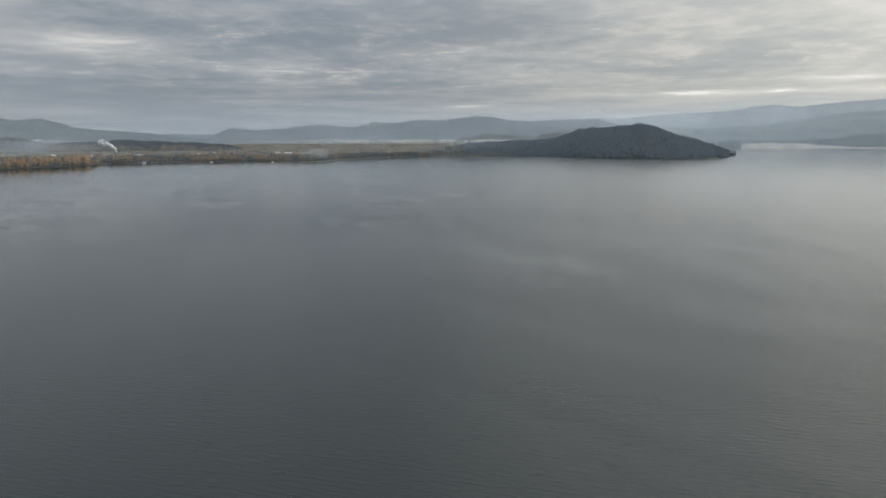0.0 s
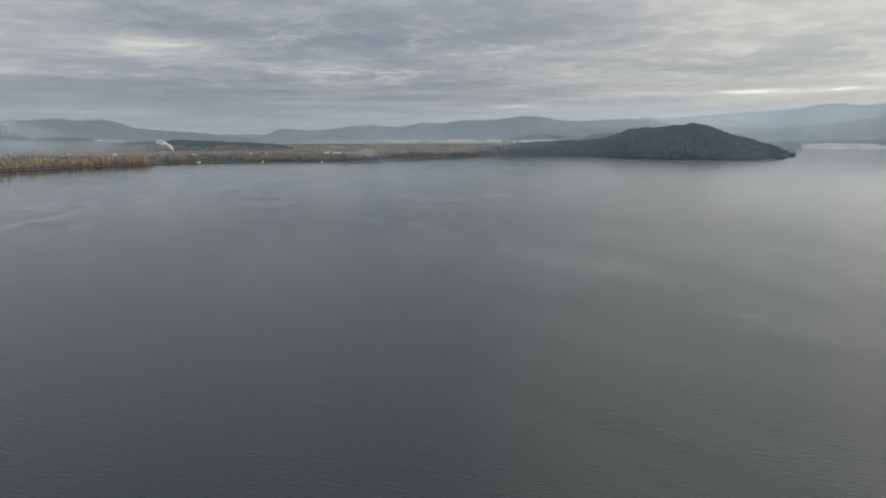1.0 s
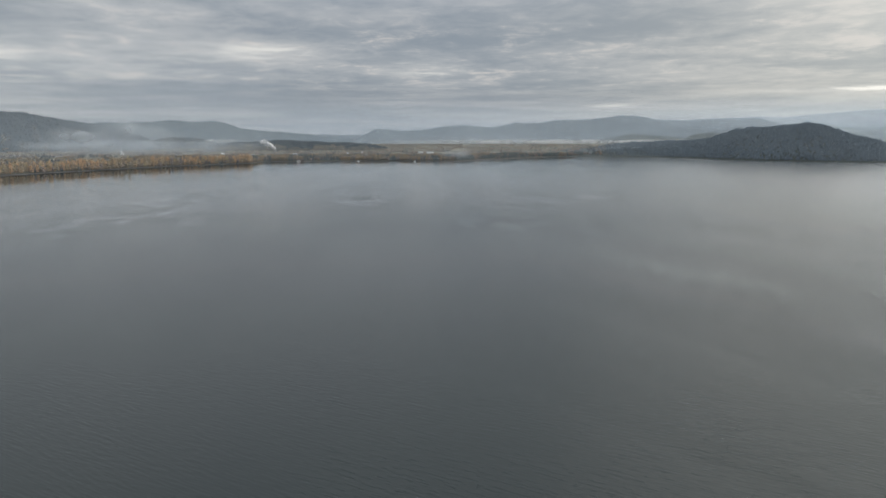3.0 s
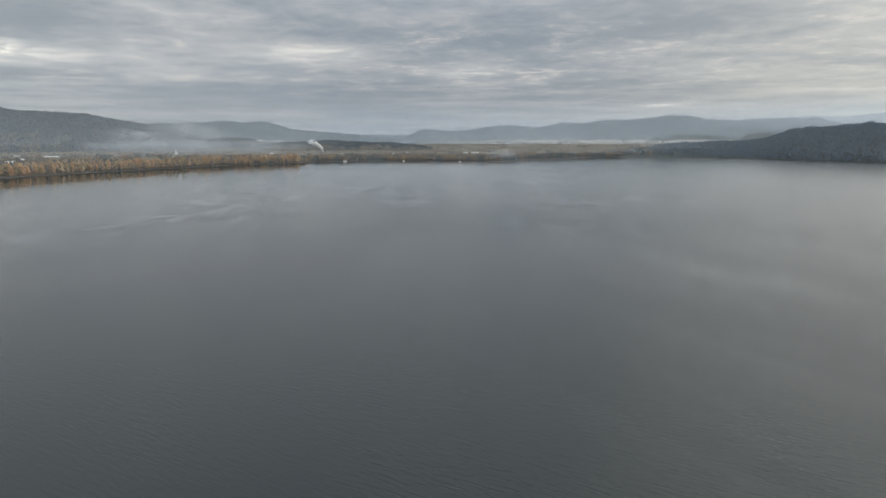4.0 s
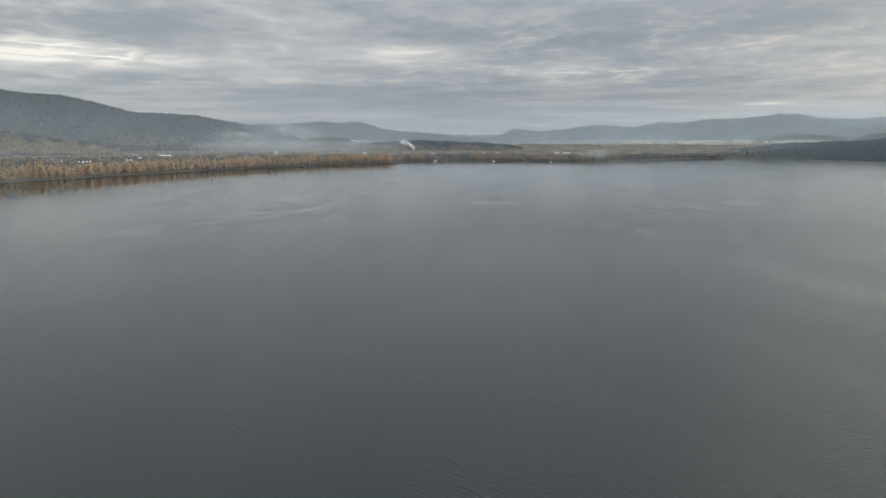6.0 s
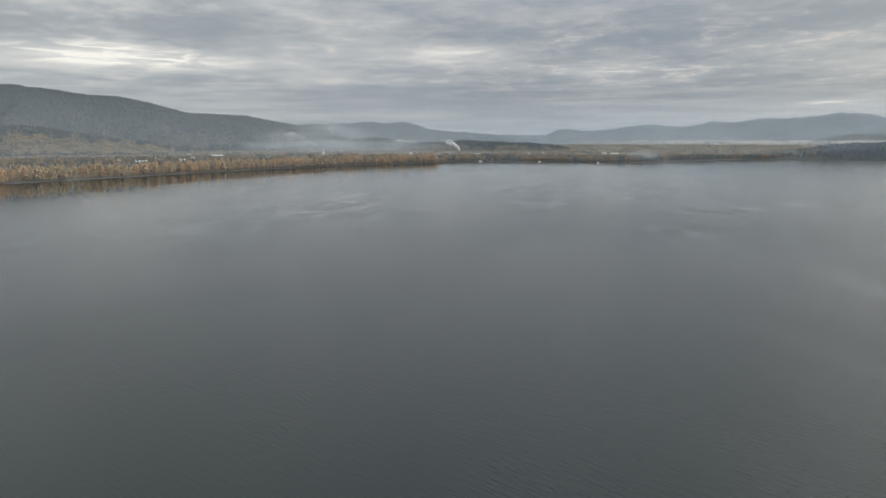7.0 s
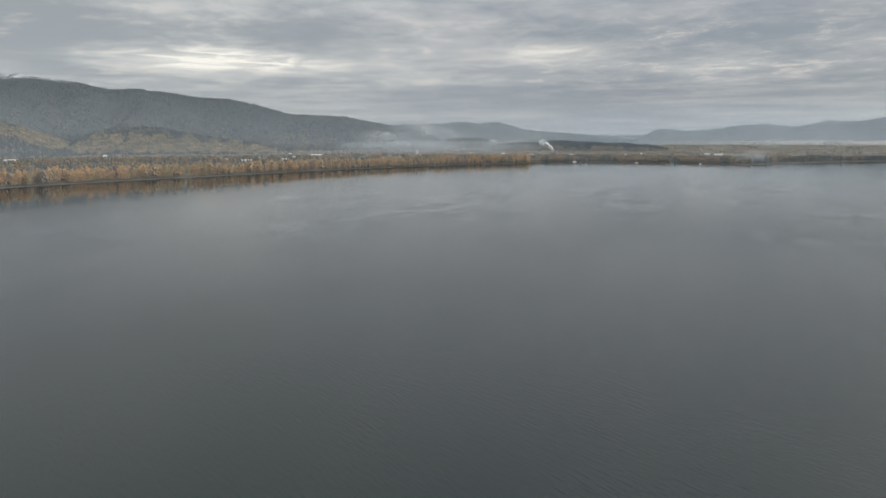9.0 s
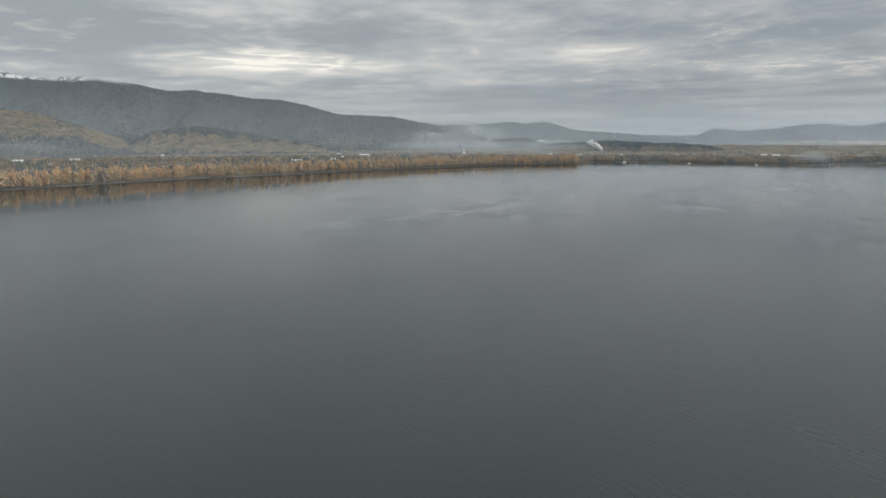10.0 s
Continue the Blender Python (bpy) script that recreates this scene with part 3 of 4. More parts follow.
RANGES = dict(
    main=((90, 4.2), (82, 4.7), (75, 4.93), (73.66, 4.57), (71.5, 4.47), (69.65, 4.69), (68.3, 4.54), (65.75, 4.25), (63.7, 3.79), (61.6, 3.89), (59.4, 3.63),
          (57.1, 3.31), (54.8, 3.25), (52.5, 2.77), (50.1, 2.07), (45.2, 1.85), (42.7, 1.37), (40.2, 0.98), (37.2, 0.2), (36, -0.4)),
    left=((48, 0.8), (42.2, 1.08), (40.2, 1.18), (37.7, 1.23), (36.2, 1.33), (35.2, 1.43), (33.7, 1.28), (31.75, 1.37), (30.8, 1.17), (29.8, 0.79),
          (27.9, 0.59), (25.5, 0.4), (23.2, 0.21), (20.9, -0.07), (19, -0.5)),
    spur=((90, 2.6), (80, 2.3), (75.3, 2.14), (73.2, 1.91), (71.8, 1.6), (70, 0.95), (68, 0.27), (66.3, -0.4), (64.9, -0.85)),
    knoll=((67.2, -0.8), (65.6, 0.15), (64.4, 0.6), (62.9, 0.86), (61.2, 0.90), (59.6, 0.70), (57.6, 0.34), (55.6, 0.0), (53.4, -0.4), (51, -0.8)),
    dome=((37.3, -0.6), (36.9, -0.42), (35.9, -0.09), (34.7, 0.01), (33.4, -0.08), (31.9, -0.42), (31.2, -0.6)),
    low_wood=((32.5, -0.7), (31.7, -0.55), (30.2, -0.48), (28.3, -0.38), (26.9, -0.29), (25.9, -0.25), (25, -0.34), (22.7, -0.44), (20.9, -0.50), (19.2, -0.60), (18.3, -0.74), (17.3, -0.95), (16.3, -1.15)),
    right=((21, -0.5), (20.2, -0.13), (19.3, 0.3), (18.6, 0.63), (17.9, 0.77), (16.3, 0.59), (14, 0.74), (12.1, 0.99), (10.4, 1.1), (7.9, 0.86), (5.95, 1.31),
           (4.2, 1.22), (2.7, 1.47), (-0.3, 1.52), (-2.8, 1.82), (-4.3, 1.77), (-5.8, 1.47), (-8.2, 1.37), (-10.7, 1.51), (-13.5, 1.5), (-14.9, 1.15), (-17, 0.4), (-18.5, -0.4)),
    far=((-4, 0.6), (-8, 1.25), (-10.7, 1.48), (-13.5, 1.64), (-14.9, 1.5), (-19.9, 1.92), (-24.2, 2.09), (-25.4, 2.34), (-27.4, 2.47), (-28.9, 2.27), (-30.4, 2.45), (-31.9, 2.58), (-34.2, 2.71), (-40, 2.9), (-60, 2.4)),
    pale=((-11, 0.3), (-13.6, 0.88), (-15.4, 1.06), (-19.1, 0.77), (-23.5, 0.71), (-25.9, 0.87), (-28.3, 1.29), (-30.1, 1.61), (-31.9, 1.83), (-34.3, 1.91), (-40, 2.1), (-60, 1.8)),
    shoal=((-22, -0.5), (-23.5, -0.33), (-28.4, -0.27), (-31.4, -0.17), (-32.1, 0.08), (-34.5, 0.21), (-42, 0.2), (-60, 0.1)),
    strand=((-24.9, -0.58), (-27, -0.50), (-29, -0.56), (-31, -0.70), (-33, -0.80), (-60, -0.80)),
    haze_gap=((30, 0.3), (26, 0.28), (22, 0.22), (18, 0.3), (15, 0.3)),
    islets=((0, -0.5), (-1.8, -0.1), (-3.3, 0.2), (-4.8, 0.25), (-6.8, 0.05), (-8, -0.14), (-8.75, 0.2), (-10, 0.4), (-11.2, 0.21), (-13, -0.3)),
)

MAIN_SPUR = 0.46
water()
ground()
hill()
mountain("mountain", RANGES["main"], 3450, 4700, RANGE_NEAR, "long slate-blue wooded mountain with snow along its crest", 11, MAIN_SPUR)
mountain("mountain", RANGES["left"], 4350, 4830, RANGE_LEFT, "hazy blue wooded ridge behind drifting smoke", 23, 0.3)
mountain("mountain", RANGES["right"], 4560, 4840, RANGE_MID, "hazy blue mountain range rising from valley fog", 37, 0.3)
mountain("mountain", RANGES["far"], 4820, 4930, RANGE_FAR, "farthest mountain range, haze in its pale colour, traces of snow", 41, 0.15)
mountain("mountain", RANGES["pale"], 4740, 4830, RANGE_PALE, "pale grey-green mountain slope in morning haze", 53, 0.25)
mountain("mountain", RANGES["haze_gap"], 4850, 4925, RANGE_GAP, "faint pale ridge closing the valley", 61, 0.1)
mountain("far_shore", RANGES["strand"], 4602, 4690, STRAND, "pale far shore of dry fields and houses, sunlight in its colour", 73, 0.1)
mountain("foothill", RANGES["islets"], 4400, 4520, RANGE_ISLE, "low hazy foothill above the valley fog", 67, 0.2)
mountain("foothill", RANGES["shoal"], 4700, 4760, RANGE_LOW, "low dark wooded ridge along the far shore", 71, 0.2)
mountain("foothill", RANGES["spur"], 2900, 3650, SLOPE, "wooded mountain spur with a sunlit band painted in ochre trees", 79, 0.3)
mountain("foothill", RANGES["knoll"], 3050, 3500, SLOPE, "rounded knoll with ochre trees coloured for sunlight, and bare rock", 83, 0.3)
mountain("foothill", RANGES["dome"], 3700, 3950, SLOPE, "small dome-shaped wooded hill in drifting smoke", 89, 0.2)
mountain("foothill", RANGES["low_wood"], 3350, 3600, HILLSOIL, "long low ridge of dark conifers", 97, 0.2)


# ---------------------------------------------------------------- woods
def conifer_form(r):
    v, f = [], []
    tiers = 4
    for k in range(tiers):
        z0, z1 = 0.08 + 0.21 * k, 0.42 + 0.195 * k
        w = 0.20 * (1 - k / (tiers + 0.4))
        b = len(v)
        turn = r.random() * 6.28
        for i in range(7):
            a = turn + i * 2 * math.pi / 7
            q = w * (1.15 if i % 2 else 0.75) * r.uniform(0.85, 1.15)
            v.append((q * math.cos(a), q * math.sin(a), z0 + r.uniform(-0.02, 0.02)))
        v.append((r.uniform(-0.01, 0.01), r.uniform(-0.01, 0.01), min(z1, 1.0)))
        f += [(b + i, b + (i + 1) % 7, b + 7) for i in range(7)]
    return np.array(v), np.array(f)


OCTA_V = np.array([(1, 0, 0), (0, 1, 0), (-1, 0, 0), (0, -1, 0), (0, 0, 1), (0, 0, -1)], float)
OCTA_F = np.array([(0, 1, 4), (1, 2, 4), (2, 3, 4), (3, 0, 4), (1, 0, 5), (2, 1, 5), (3, 2, 5), (0, 3, 5)])


def broadleaf_form(r, clumps):
    v, f = [], []
    for k in range(clumps):
        h = (k + 0.5) / clumps
        spread = 0.20 * math.sin(math.pi * (0.15 + 0.8 * h)) ** 0.7
        a, q = k * 2.4 + r.random(), spread * math.sqrt(r.uniform(0.1, 1))
        size = r.uniform(0.10, 0.17) * (1.15 - 0.45 * h) * (7 / clumps) ** 0.33 * 1.15
        c = np.array((q * math.cos(a), q * math.sin(a), 0.20 + 0.70 * h))
        turn = r.random() * 3
        m = np.array(((math.cos(turn), -math.sin(turn), 0), (math.sin(turn), math.cos(turn), 0), (0, 0, 1.15)))
        f.append(OCTA_F + 6 * k)
        v.append((OCTA_V * r.uniform(0.75, 1.25, (6, 1))) @ m.T * size + c)
    return np.concatenate(v), np.concatenate(f)


def woods(name, places, heights, forms, mat, label):
    """One object of many far trees. places: x, y, z per tree."""
    r = np.random.default_rng(len(places) + 5)
    which = r.integers(0, len(forms), len(places))
    vs, fs, base = [], [], 0
    for k, (v, f) in enumerate(forms):
        p, h = places[which == k], heights[which == k]
        if not len(p):
            continue
        t = r.random(len(p)) * 2 * math.pi
        w = h * r.uniform(0.85, 1.2, len(p))
        c, s = np.cos(t)[:, None], np.sin(t)[:, None]
        x = (v[None, :, 0] * c - v[None, :, 1] * s) * w[:, None] + p[:, :1]
        y = (v[None, :, 0] * s + v[None, :, 1] * c) * w[:, None] + p[:, 1:2]
        z = v[None, :, 2] * h[:, None] + p[:, 2:]
        vs.append(np.stack([x, y, z], -1).reshape(-1, 3))
        fs.append((f[None] + (np.arange(len(p)) * len(v))[:, None, None] + base).reshape(-1, 3))
        base += len(p) * len(v)
    me = raw_mesh(name, np.concatenate(vs), np.concatenate(fs))
    me.materials.append(mat)
    return tagged(new(name, me), label, "trees", kind="stuff")


form_rng = np.random.default_rng(21)
CONES = [conifer_form(form_rng) for _ in range(6)]
WIDE = [(v * (1.75, 1.75, 1.0), f) for v, f in CONES]
ROUND = [(v * (1.5, 1.5, 1.0), f) for v, f in (broadleaf_form(form_rng, 8) for _ in range(6))]
ROUND_FAR = [(v * (1.9, 1.9, 1.0), f) for v, f in (broadleaf_form(form_rng, 5) for _ in range(5))]


def spire_form(r):
    """A far conifer: two ragged skirts."""
    v, f = [], []
    for z0, z1, w in ((0.0, 0.72, 0.36), (0.38, 1.0, 0.24)):
        b, turn = len(v), r.random() * 6.28
        v += [(w * q * math.cos(turn + i * 1.257), w * q * math.sin(turn + i * 1.257), z0) for i, q in enumerate(r.uniform(0.75, 1.2, 5))]
        v.append((0, 0, z1))
        f += [(b + i, b + (i + 1) % 5, b + 5) for i in range(5)]
    return np.array(v), np.array(f)


SPIRES = [spire_form(form_rng) for _ in range(6)]


def strew(count, az0, az1, r0, r1, seed):
    """Random places over a part of the plan, even by area."""
    r = np.random.default_rng(seed)
    az = r.uniform(az0, az1, count)
    return az, np.sqrt(r.uniform(r0**2, r1**2, count)), r


def stand(az, r, z):
    x, y = polar(az, r)
    return np.stack([x, y, z], -1)


def hill_woods():
    az, r, g = strew(66000, -24.54, 0.5, 2250, 3300, 31)
    d = r - shore(az)
    ok = (d > 2) & (d < 440) & ((hill_height(az, r) > 3) | ((az < -23.2) & (d < 120))) & (az + g.uniform(-3.5, 3.5, len(az)) < -4.5)
    az, r = az[ok], r[ok]
    z = hill_height(az, r) + lowland(az, r) - 1.0
    h = g.uniform(6.5, 11.5, len(az)) * (0.6 + 0.8 * fbm(az * 2.6 + 50, r / 45))
    h *= np.where(g.random(len(az)) < 0.04, 1.4, 1.0)
    # firs over most of it, round crowns in clumps
    leafy = fbm(az * 3.1 + 12, r / 50) + g.uniform(-0.12, 0.12, len(az)) > 0.56
    h = np.where(leafy, h * 0.8, h)
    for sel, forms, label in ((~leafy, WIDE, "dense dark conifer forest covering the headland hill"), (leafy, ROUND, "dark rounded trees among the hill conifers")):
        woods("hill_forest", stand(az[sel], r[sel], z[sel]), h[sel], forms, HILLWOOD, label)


def plain_woods():
    az, r, g = strew(33000, -12, 78, 1150, 4330, 41)
    # denser along the water
    more, more_d = g.uniform(-10, 46, 9000), g.uniform(0, 1, 9000) ** 1.2 * 420
    az, r = np.concatenate([az, more]), np.concatenate([r, shore(more) + knots(MUD, more) + 5 + more_d])
    d = r - shore(az)
    mud = knots(MUD, az)
    ok = (d > mud + 4) & ((hill_height(az, r) < 3) | (az + g.uniform(-3.5, 3.5, len(az)) > -5.0))
    # woods and clearings
    open_field = fbm(az * 0.9 + 200, r / 330, 3)
    ok &= (open_field < np.where(az > 42, 0.72, 0.62)) | (d < mud + 120)
    ok &= ~((az > 45) & (d < mud + 75))
    ok &= ~near_buildings(az, r)
    az, r, d, mud = az[ok], r[ok], d[ok], mud[ok]
    z = lowland(az, r) - 0.3 + np.where(az < 2, hill_height(az, r), 0)
    kind = 0.5 + 1.15 * (fbm(az * 1.6 + 77, r / 150, 4) - 0.5) + g.uniform(-0.15, 0.15, len(az))
    # dark firs gather on the low shore east of the smoke, gold trees along the western bank
    kind += 0.17 * ((az < 9.5) & (d < 300)) + 0.05 * (az < -1.5) + 0.10 * (az < -4.5) + 0.20 * (az < -2) - 0.12 * ((az > 28) & (d < mud + 160)) + 0.05 * ((az > 42) & (d > mud + 110) & (r < 3000)) - 0.10 * ((r > 3300) & (az < 28))
    kind += 0.05 * ((az > 8) & (az < 38) & (d < mud + 260)) - 0.10 * ((az > 8) & (az < 38) & (d > mud + 380))
    h = g.uniform(8, 16, len(az)) * (0.75 + 0.5 * fbm(az * 2.0 + 9, r / 90)) * np.where(r > 2700, 0.72, 1.0) * np.where(r > 3300, 0.8, 1.0) * np.where(((az < 40) & (d > 380)) | (az < 1), 0.7, 1.0) * np.where((az > 38) & (r < 2200), 1.15, 1.0) * np.where((az > 42) & (r > 2300), 0.75, 1.0)
    fir, gold = kind > 0.53, kind < 0.445
    gold &= az > -4
    bare = ~fir & ~gold
    for sel, name, near, far, mat, label in (
        (fir, "conifer_woods", CONES, CONES, CONIFER, "dark conifers scattered over the lakeside plain"),
        (gold, "autumn_woods", ROUND, ROUND_FAR, OCHRE, "yellow and orange autumn trees on the lakeside plain"),
        (bare, "bare_woods", ROUND, ROUND_FAR, BROWN, "brown half-bare trees between houses on the plain"),
    ):
        far_mat = {"conifer_woods": FIR, "autumn_woods": HAZED_OCHRE, "bare_woods": BROWN}[name]
        hh = h * (1.05 if name == "conifer_woods" else 0.95)
        for forms, m, leaf in ((near, sel & (r < 2700), mat), (far, sel & (r >= 2700), far_mat)):
            woods(name, stand(az[m], r[m], z[m]), hh[m], forms, leaf, label)


def slope_woods():
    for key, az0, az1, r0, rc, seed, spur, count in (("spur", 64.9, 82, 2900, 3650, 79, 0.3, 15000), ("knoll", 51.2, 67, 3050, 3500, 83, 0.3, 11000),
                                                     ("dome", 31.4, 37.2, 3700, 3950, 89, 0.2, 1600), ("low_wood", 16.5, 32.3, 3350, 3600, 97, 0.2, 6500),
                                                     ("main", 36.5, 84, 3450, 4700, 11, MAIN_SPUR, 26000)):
        az, r, g = strew(count, az0, az1, r0, rc + 40, 51 + seed)
        z = range_height(tuple(sorted(RANGES[key])), az, r, r0, rc, seed, spur) - 1.0
        ok = (z > lowland(az, r) - 2) & (z < 404 + g.uniform(-25, 15, len(az)))
        az, r, z = az[ok], r[ok], z[ok]
        h = g.uniform(6, 11, len(az)) * (0.85 if key == "main" else 1.0)
        s = (r - r0) / (rc - r0)
        patch = fbm(az * 1.5, r / 150) + g.uniform(-0.16, 0.16, len(az))
        # gold bands on spur and knoll paint sunlight by tree colour
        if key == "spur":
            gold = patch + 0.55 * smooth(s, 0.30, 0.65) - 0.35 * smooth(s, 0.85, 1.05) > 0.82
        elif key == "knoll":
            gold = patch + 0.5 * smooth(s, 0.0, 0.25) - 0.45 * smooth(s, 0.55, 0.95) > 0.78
        elif key == "main":
            gold = patch - 0.5 * s > 0.52
        elif key == "low_wood":
            gold = patch - 0.9 * s > 0.12
        else:
            gold = g.random(len(az)) < 0.06
        woods("slope_woods", stand(az[gold], r[gold], z[gold]), h[gold], ROUND_FAR, SUNLIT_LARCH if key in ("knoll", "spur") else DULL, "ochre larches and aspens on a slope, sunlit by colour on spur and knoll")
        # noise patches of darker firs imitate shaded ravines by colour
        relief_shade = ~gold & (fbm(az * 0.55 + 3, r / 420 + az * 0.2, 3) + g.uniform(-0.05, 0.05, len(az)) > 0.53) & (key == "main")
        for sel, mat in ((~gold & ~relief_shade, FIR), (relief_shade, DARK_FIR)):
            if sel.any():
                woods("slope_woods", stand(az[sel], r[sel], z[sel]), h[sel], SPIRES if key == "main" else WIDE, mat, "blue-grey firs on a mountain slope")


BUILDINGS = []


def near_buildings(az, r):
    hit = np.zeros(len(az), bool)
    for a, d, w, deep, gap in BUILDINGS:
        half = np.degrees((w / 2 + 6) / d)
        hit |= (np.abs(az - a) < half) & (r > d - gap) & (r < d + deep / 2 + 10)
    return hit

# ---------------------------------------------------------------- houses and sheds
def place(ob, az, r, turn=0.0, z=None):
    x, y = polar(az, r)
    h = float(lowland(np.array([az]), np.array([float(r)]))[0]) - 0.15 if z is None else z
    ob.matrix_world = pose(float(x), float(y), h, 0, 0, az + turn)
    return ob


def gable(bm, w, d, z0, rise, over=0.5, thick=0.25):
    """A gabled roof with its ridge along x."""
    hw, hd = w / 2 + over, d / 2 + over
    drop = rise * over / (d / 2)
    pts = []
    for x in (-hw, hw):
        pts.append([bm.verts.new((x, -hd, z0 - drop)), bm.verts.new((x, 0, z0 + rise)), bm.verts.new((x, hd, z0 - drop)),
                    bm.verts.new((x, hd, z0 - drop - thick)), bm.verts.new((x, 0, z0 + rise - thick)), bm.verts.new((x, -hd, z0 - drop - thick))])
    a, b = pts
    for i in range(6):
        j = (i + 1) % 6
        bm.faces.new((a[i], b[i], b[j], a[j]))
    bm.faces.new((a[0], a[1], a[4], a[5]))
    bm.faces.new((a[1], a[2], a[3], a[4]))
    bm.faces.new((b[5], b[4], b[1], b[0]))
    bm.faces.new((b[4], b[3], b[2], b[1]))


def walls(bm, w, d, h, rise):
    """Four walls with gable ends."""
    box(bm, -w / 2, -d / 2, 0, w / 2, d / 2, h)
    for x in (-w / 2, w / 2):
        t = 0.2 if x < 0 else -0.2
        v = [bm.verts.new(p) for p in ((x, -d / 2, h), (x, d / 2, h), (x, 0, h + rise * 0.97), (x + t, -d / 2, h), (x + t, d / 2, h), (x + t, 0, h + rise * 0.97))]
        bm.faces.new(v[:3])
        bm.faces.new(v[5:2:-1])


def building(name, az, r, w, d, h, rise, wall_mat, roof_mat, label, turn=0.0, panes=4):
    thing = new(name)
    bm = bmesh.new()
    walls(bm, w, d, h, rise)
    part("wall", bm, wall_mat, thing)
    bm = bmesh.new()
    gable(bm, w, d, h, rise)
    roof = part("roof", bm, roof_mat, thing)
    for k in range(panes):
        x = (k + 0.5) * w / panes - w / 2
        bm = bmesh.new()
        tall = min(1.5, h * 0.4)
        box(bm, x - min(1.2, w / panes * 0.3), -d / 2 - 0.08, h * 0.38, x + min(1.2, w / panes * 0.3), -d / 2 + 0.05, h * 0.38 + tall)
        part("window", bm, PANE, thing)
    bm = bmesh.new()
    box(bm, w * 0.02 - 0.6, -d / 2 - 0.1, 0, w * 0.02 + 0.6, -d / 2 + 0.05, 2.1)
    part("door", bm, WOOD, thing)
    if name == "house":
        bm = bmesh.new()
        box(bm, w * 0.22, -0.5, h + rise * 0.4, w * 0.22 + 0.9, 0.4, h + rise + 1.2)
        part("chimney", bm, GREY_WALL, roof, "grey brick chimney")
    tagged(place(thing, az, r, turn), label, name, "lakeside buildings")
    BUILDINGS.append((az, r, w, d, 150 if name == "warehouse" else 9))


for az, r, w, d, h, wall_mat, roof_mat, label in (
    (74.06, 2513, 58, 26, 4.5, WHITE_WALL, WHITE_ROOF, "long low warehouse with a pale metal roof"),
    (70.36, 2552, 55, 25, 4.5, WHITE_WALL, WHITE_ROOF, "long low warehouse with a pale metal roof"),
    (72.64, 2541, 45, 20, 4.5, TAN_WALL, RED_ROOF, "low tan warehouse with a rust-red roof"),
    (55.16, 2265, 48, 22, 4.5, GREY_WALL, WHITE_ROOF, "grey-walled warehouse with a pale metal roof"),
    (53.35, 2195, 55, 25, 4.5, WHITE_WALL, WHITE_ROOF, "long low warehouse with a pale metal roof"),
    (50.29, 2293, 33, 15, 6, WHITE_WALL, WHITE_ROOF, "long low warehouse with a pale metal roof"),
    (47.66, 2795, 70, 32, 4.5, TAN_WALL, WHITE_ROOF, "long low warehouse with a pale metal roof"),
    (43.19, 2791, 35, 16, 6, TAN_WALL, GREY_ROOF, "low warehouse with a grey roof"),
    (14.42, 2962, 37, 17, 6, WHITE_WALL, WHITE_ROOF, "long low warehouse with a pale metal roof"),
    (13.58, 2943, 52, 23, 4.5, WHITE_WALL, WHITE_ROOF, "long low warehouse with a pale metal roof"),
    (64.17, 2962, 21, 14, 6, WHITE_WALL, WHITE_ROOF, "long low warehouse with a pale metal roof"),
    (49.87, 2933, 26, 14, 6, GREY_WALL, WHITE_ROOF, "grey-walled warehouse with a pale metal roof"),
    (25.34, 2770, 30, 14, 6, GREY_WALL, WHITE_ROOF, "grey-walled warehouse with a pale metal roof"),
):
    building("warehouse", az, r, w * 0.62, d, h * 0.85, d * 0.09, wall_mat, roof_mat, label, 0, 6)

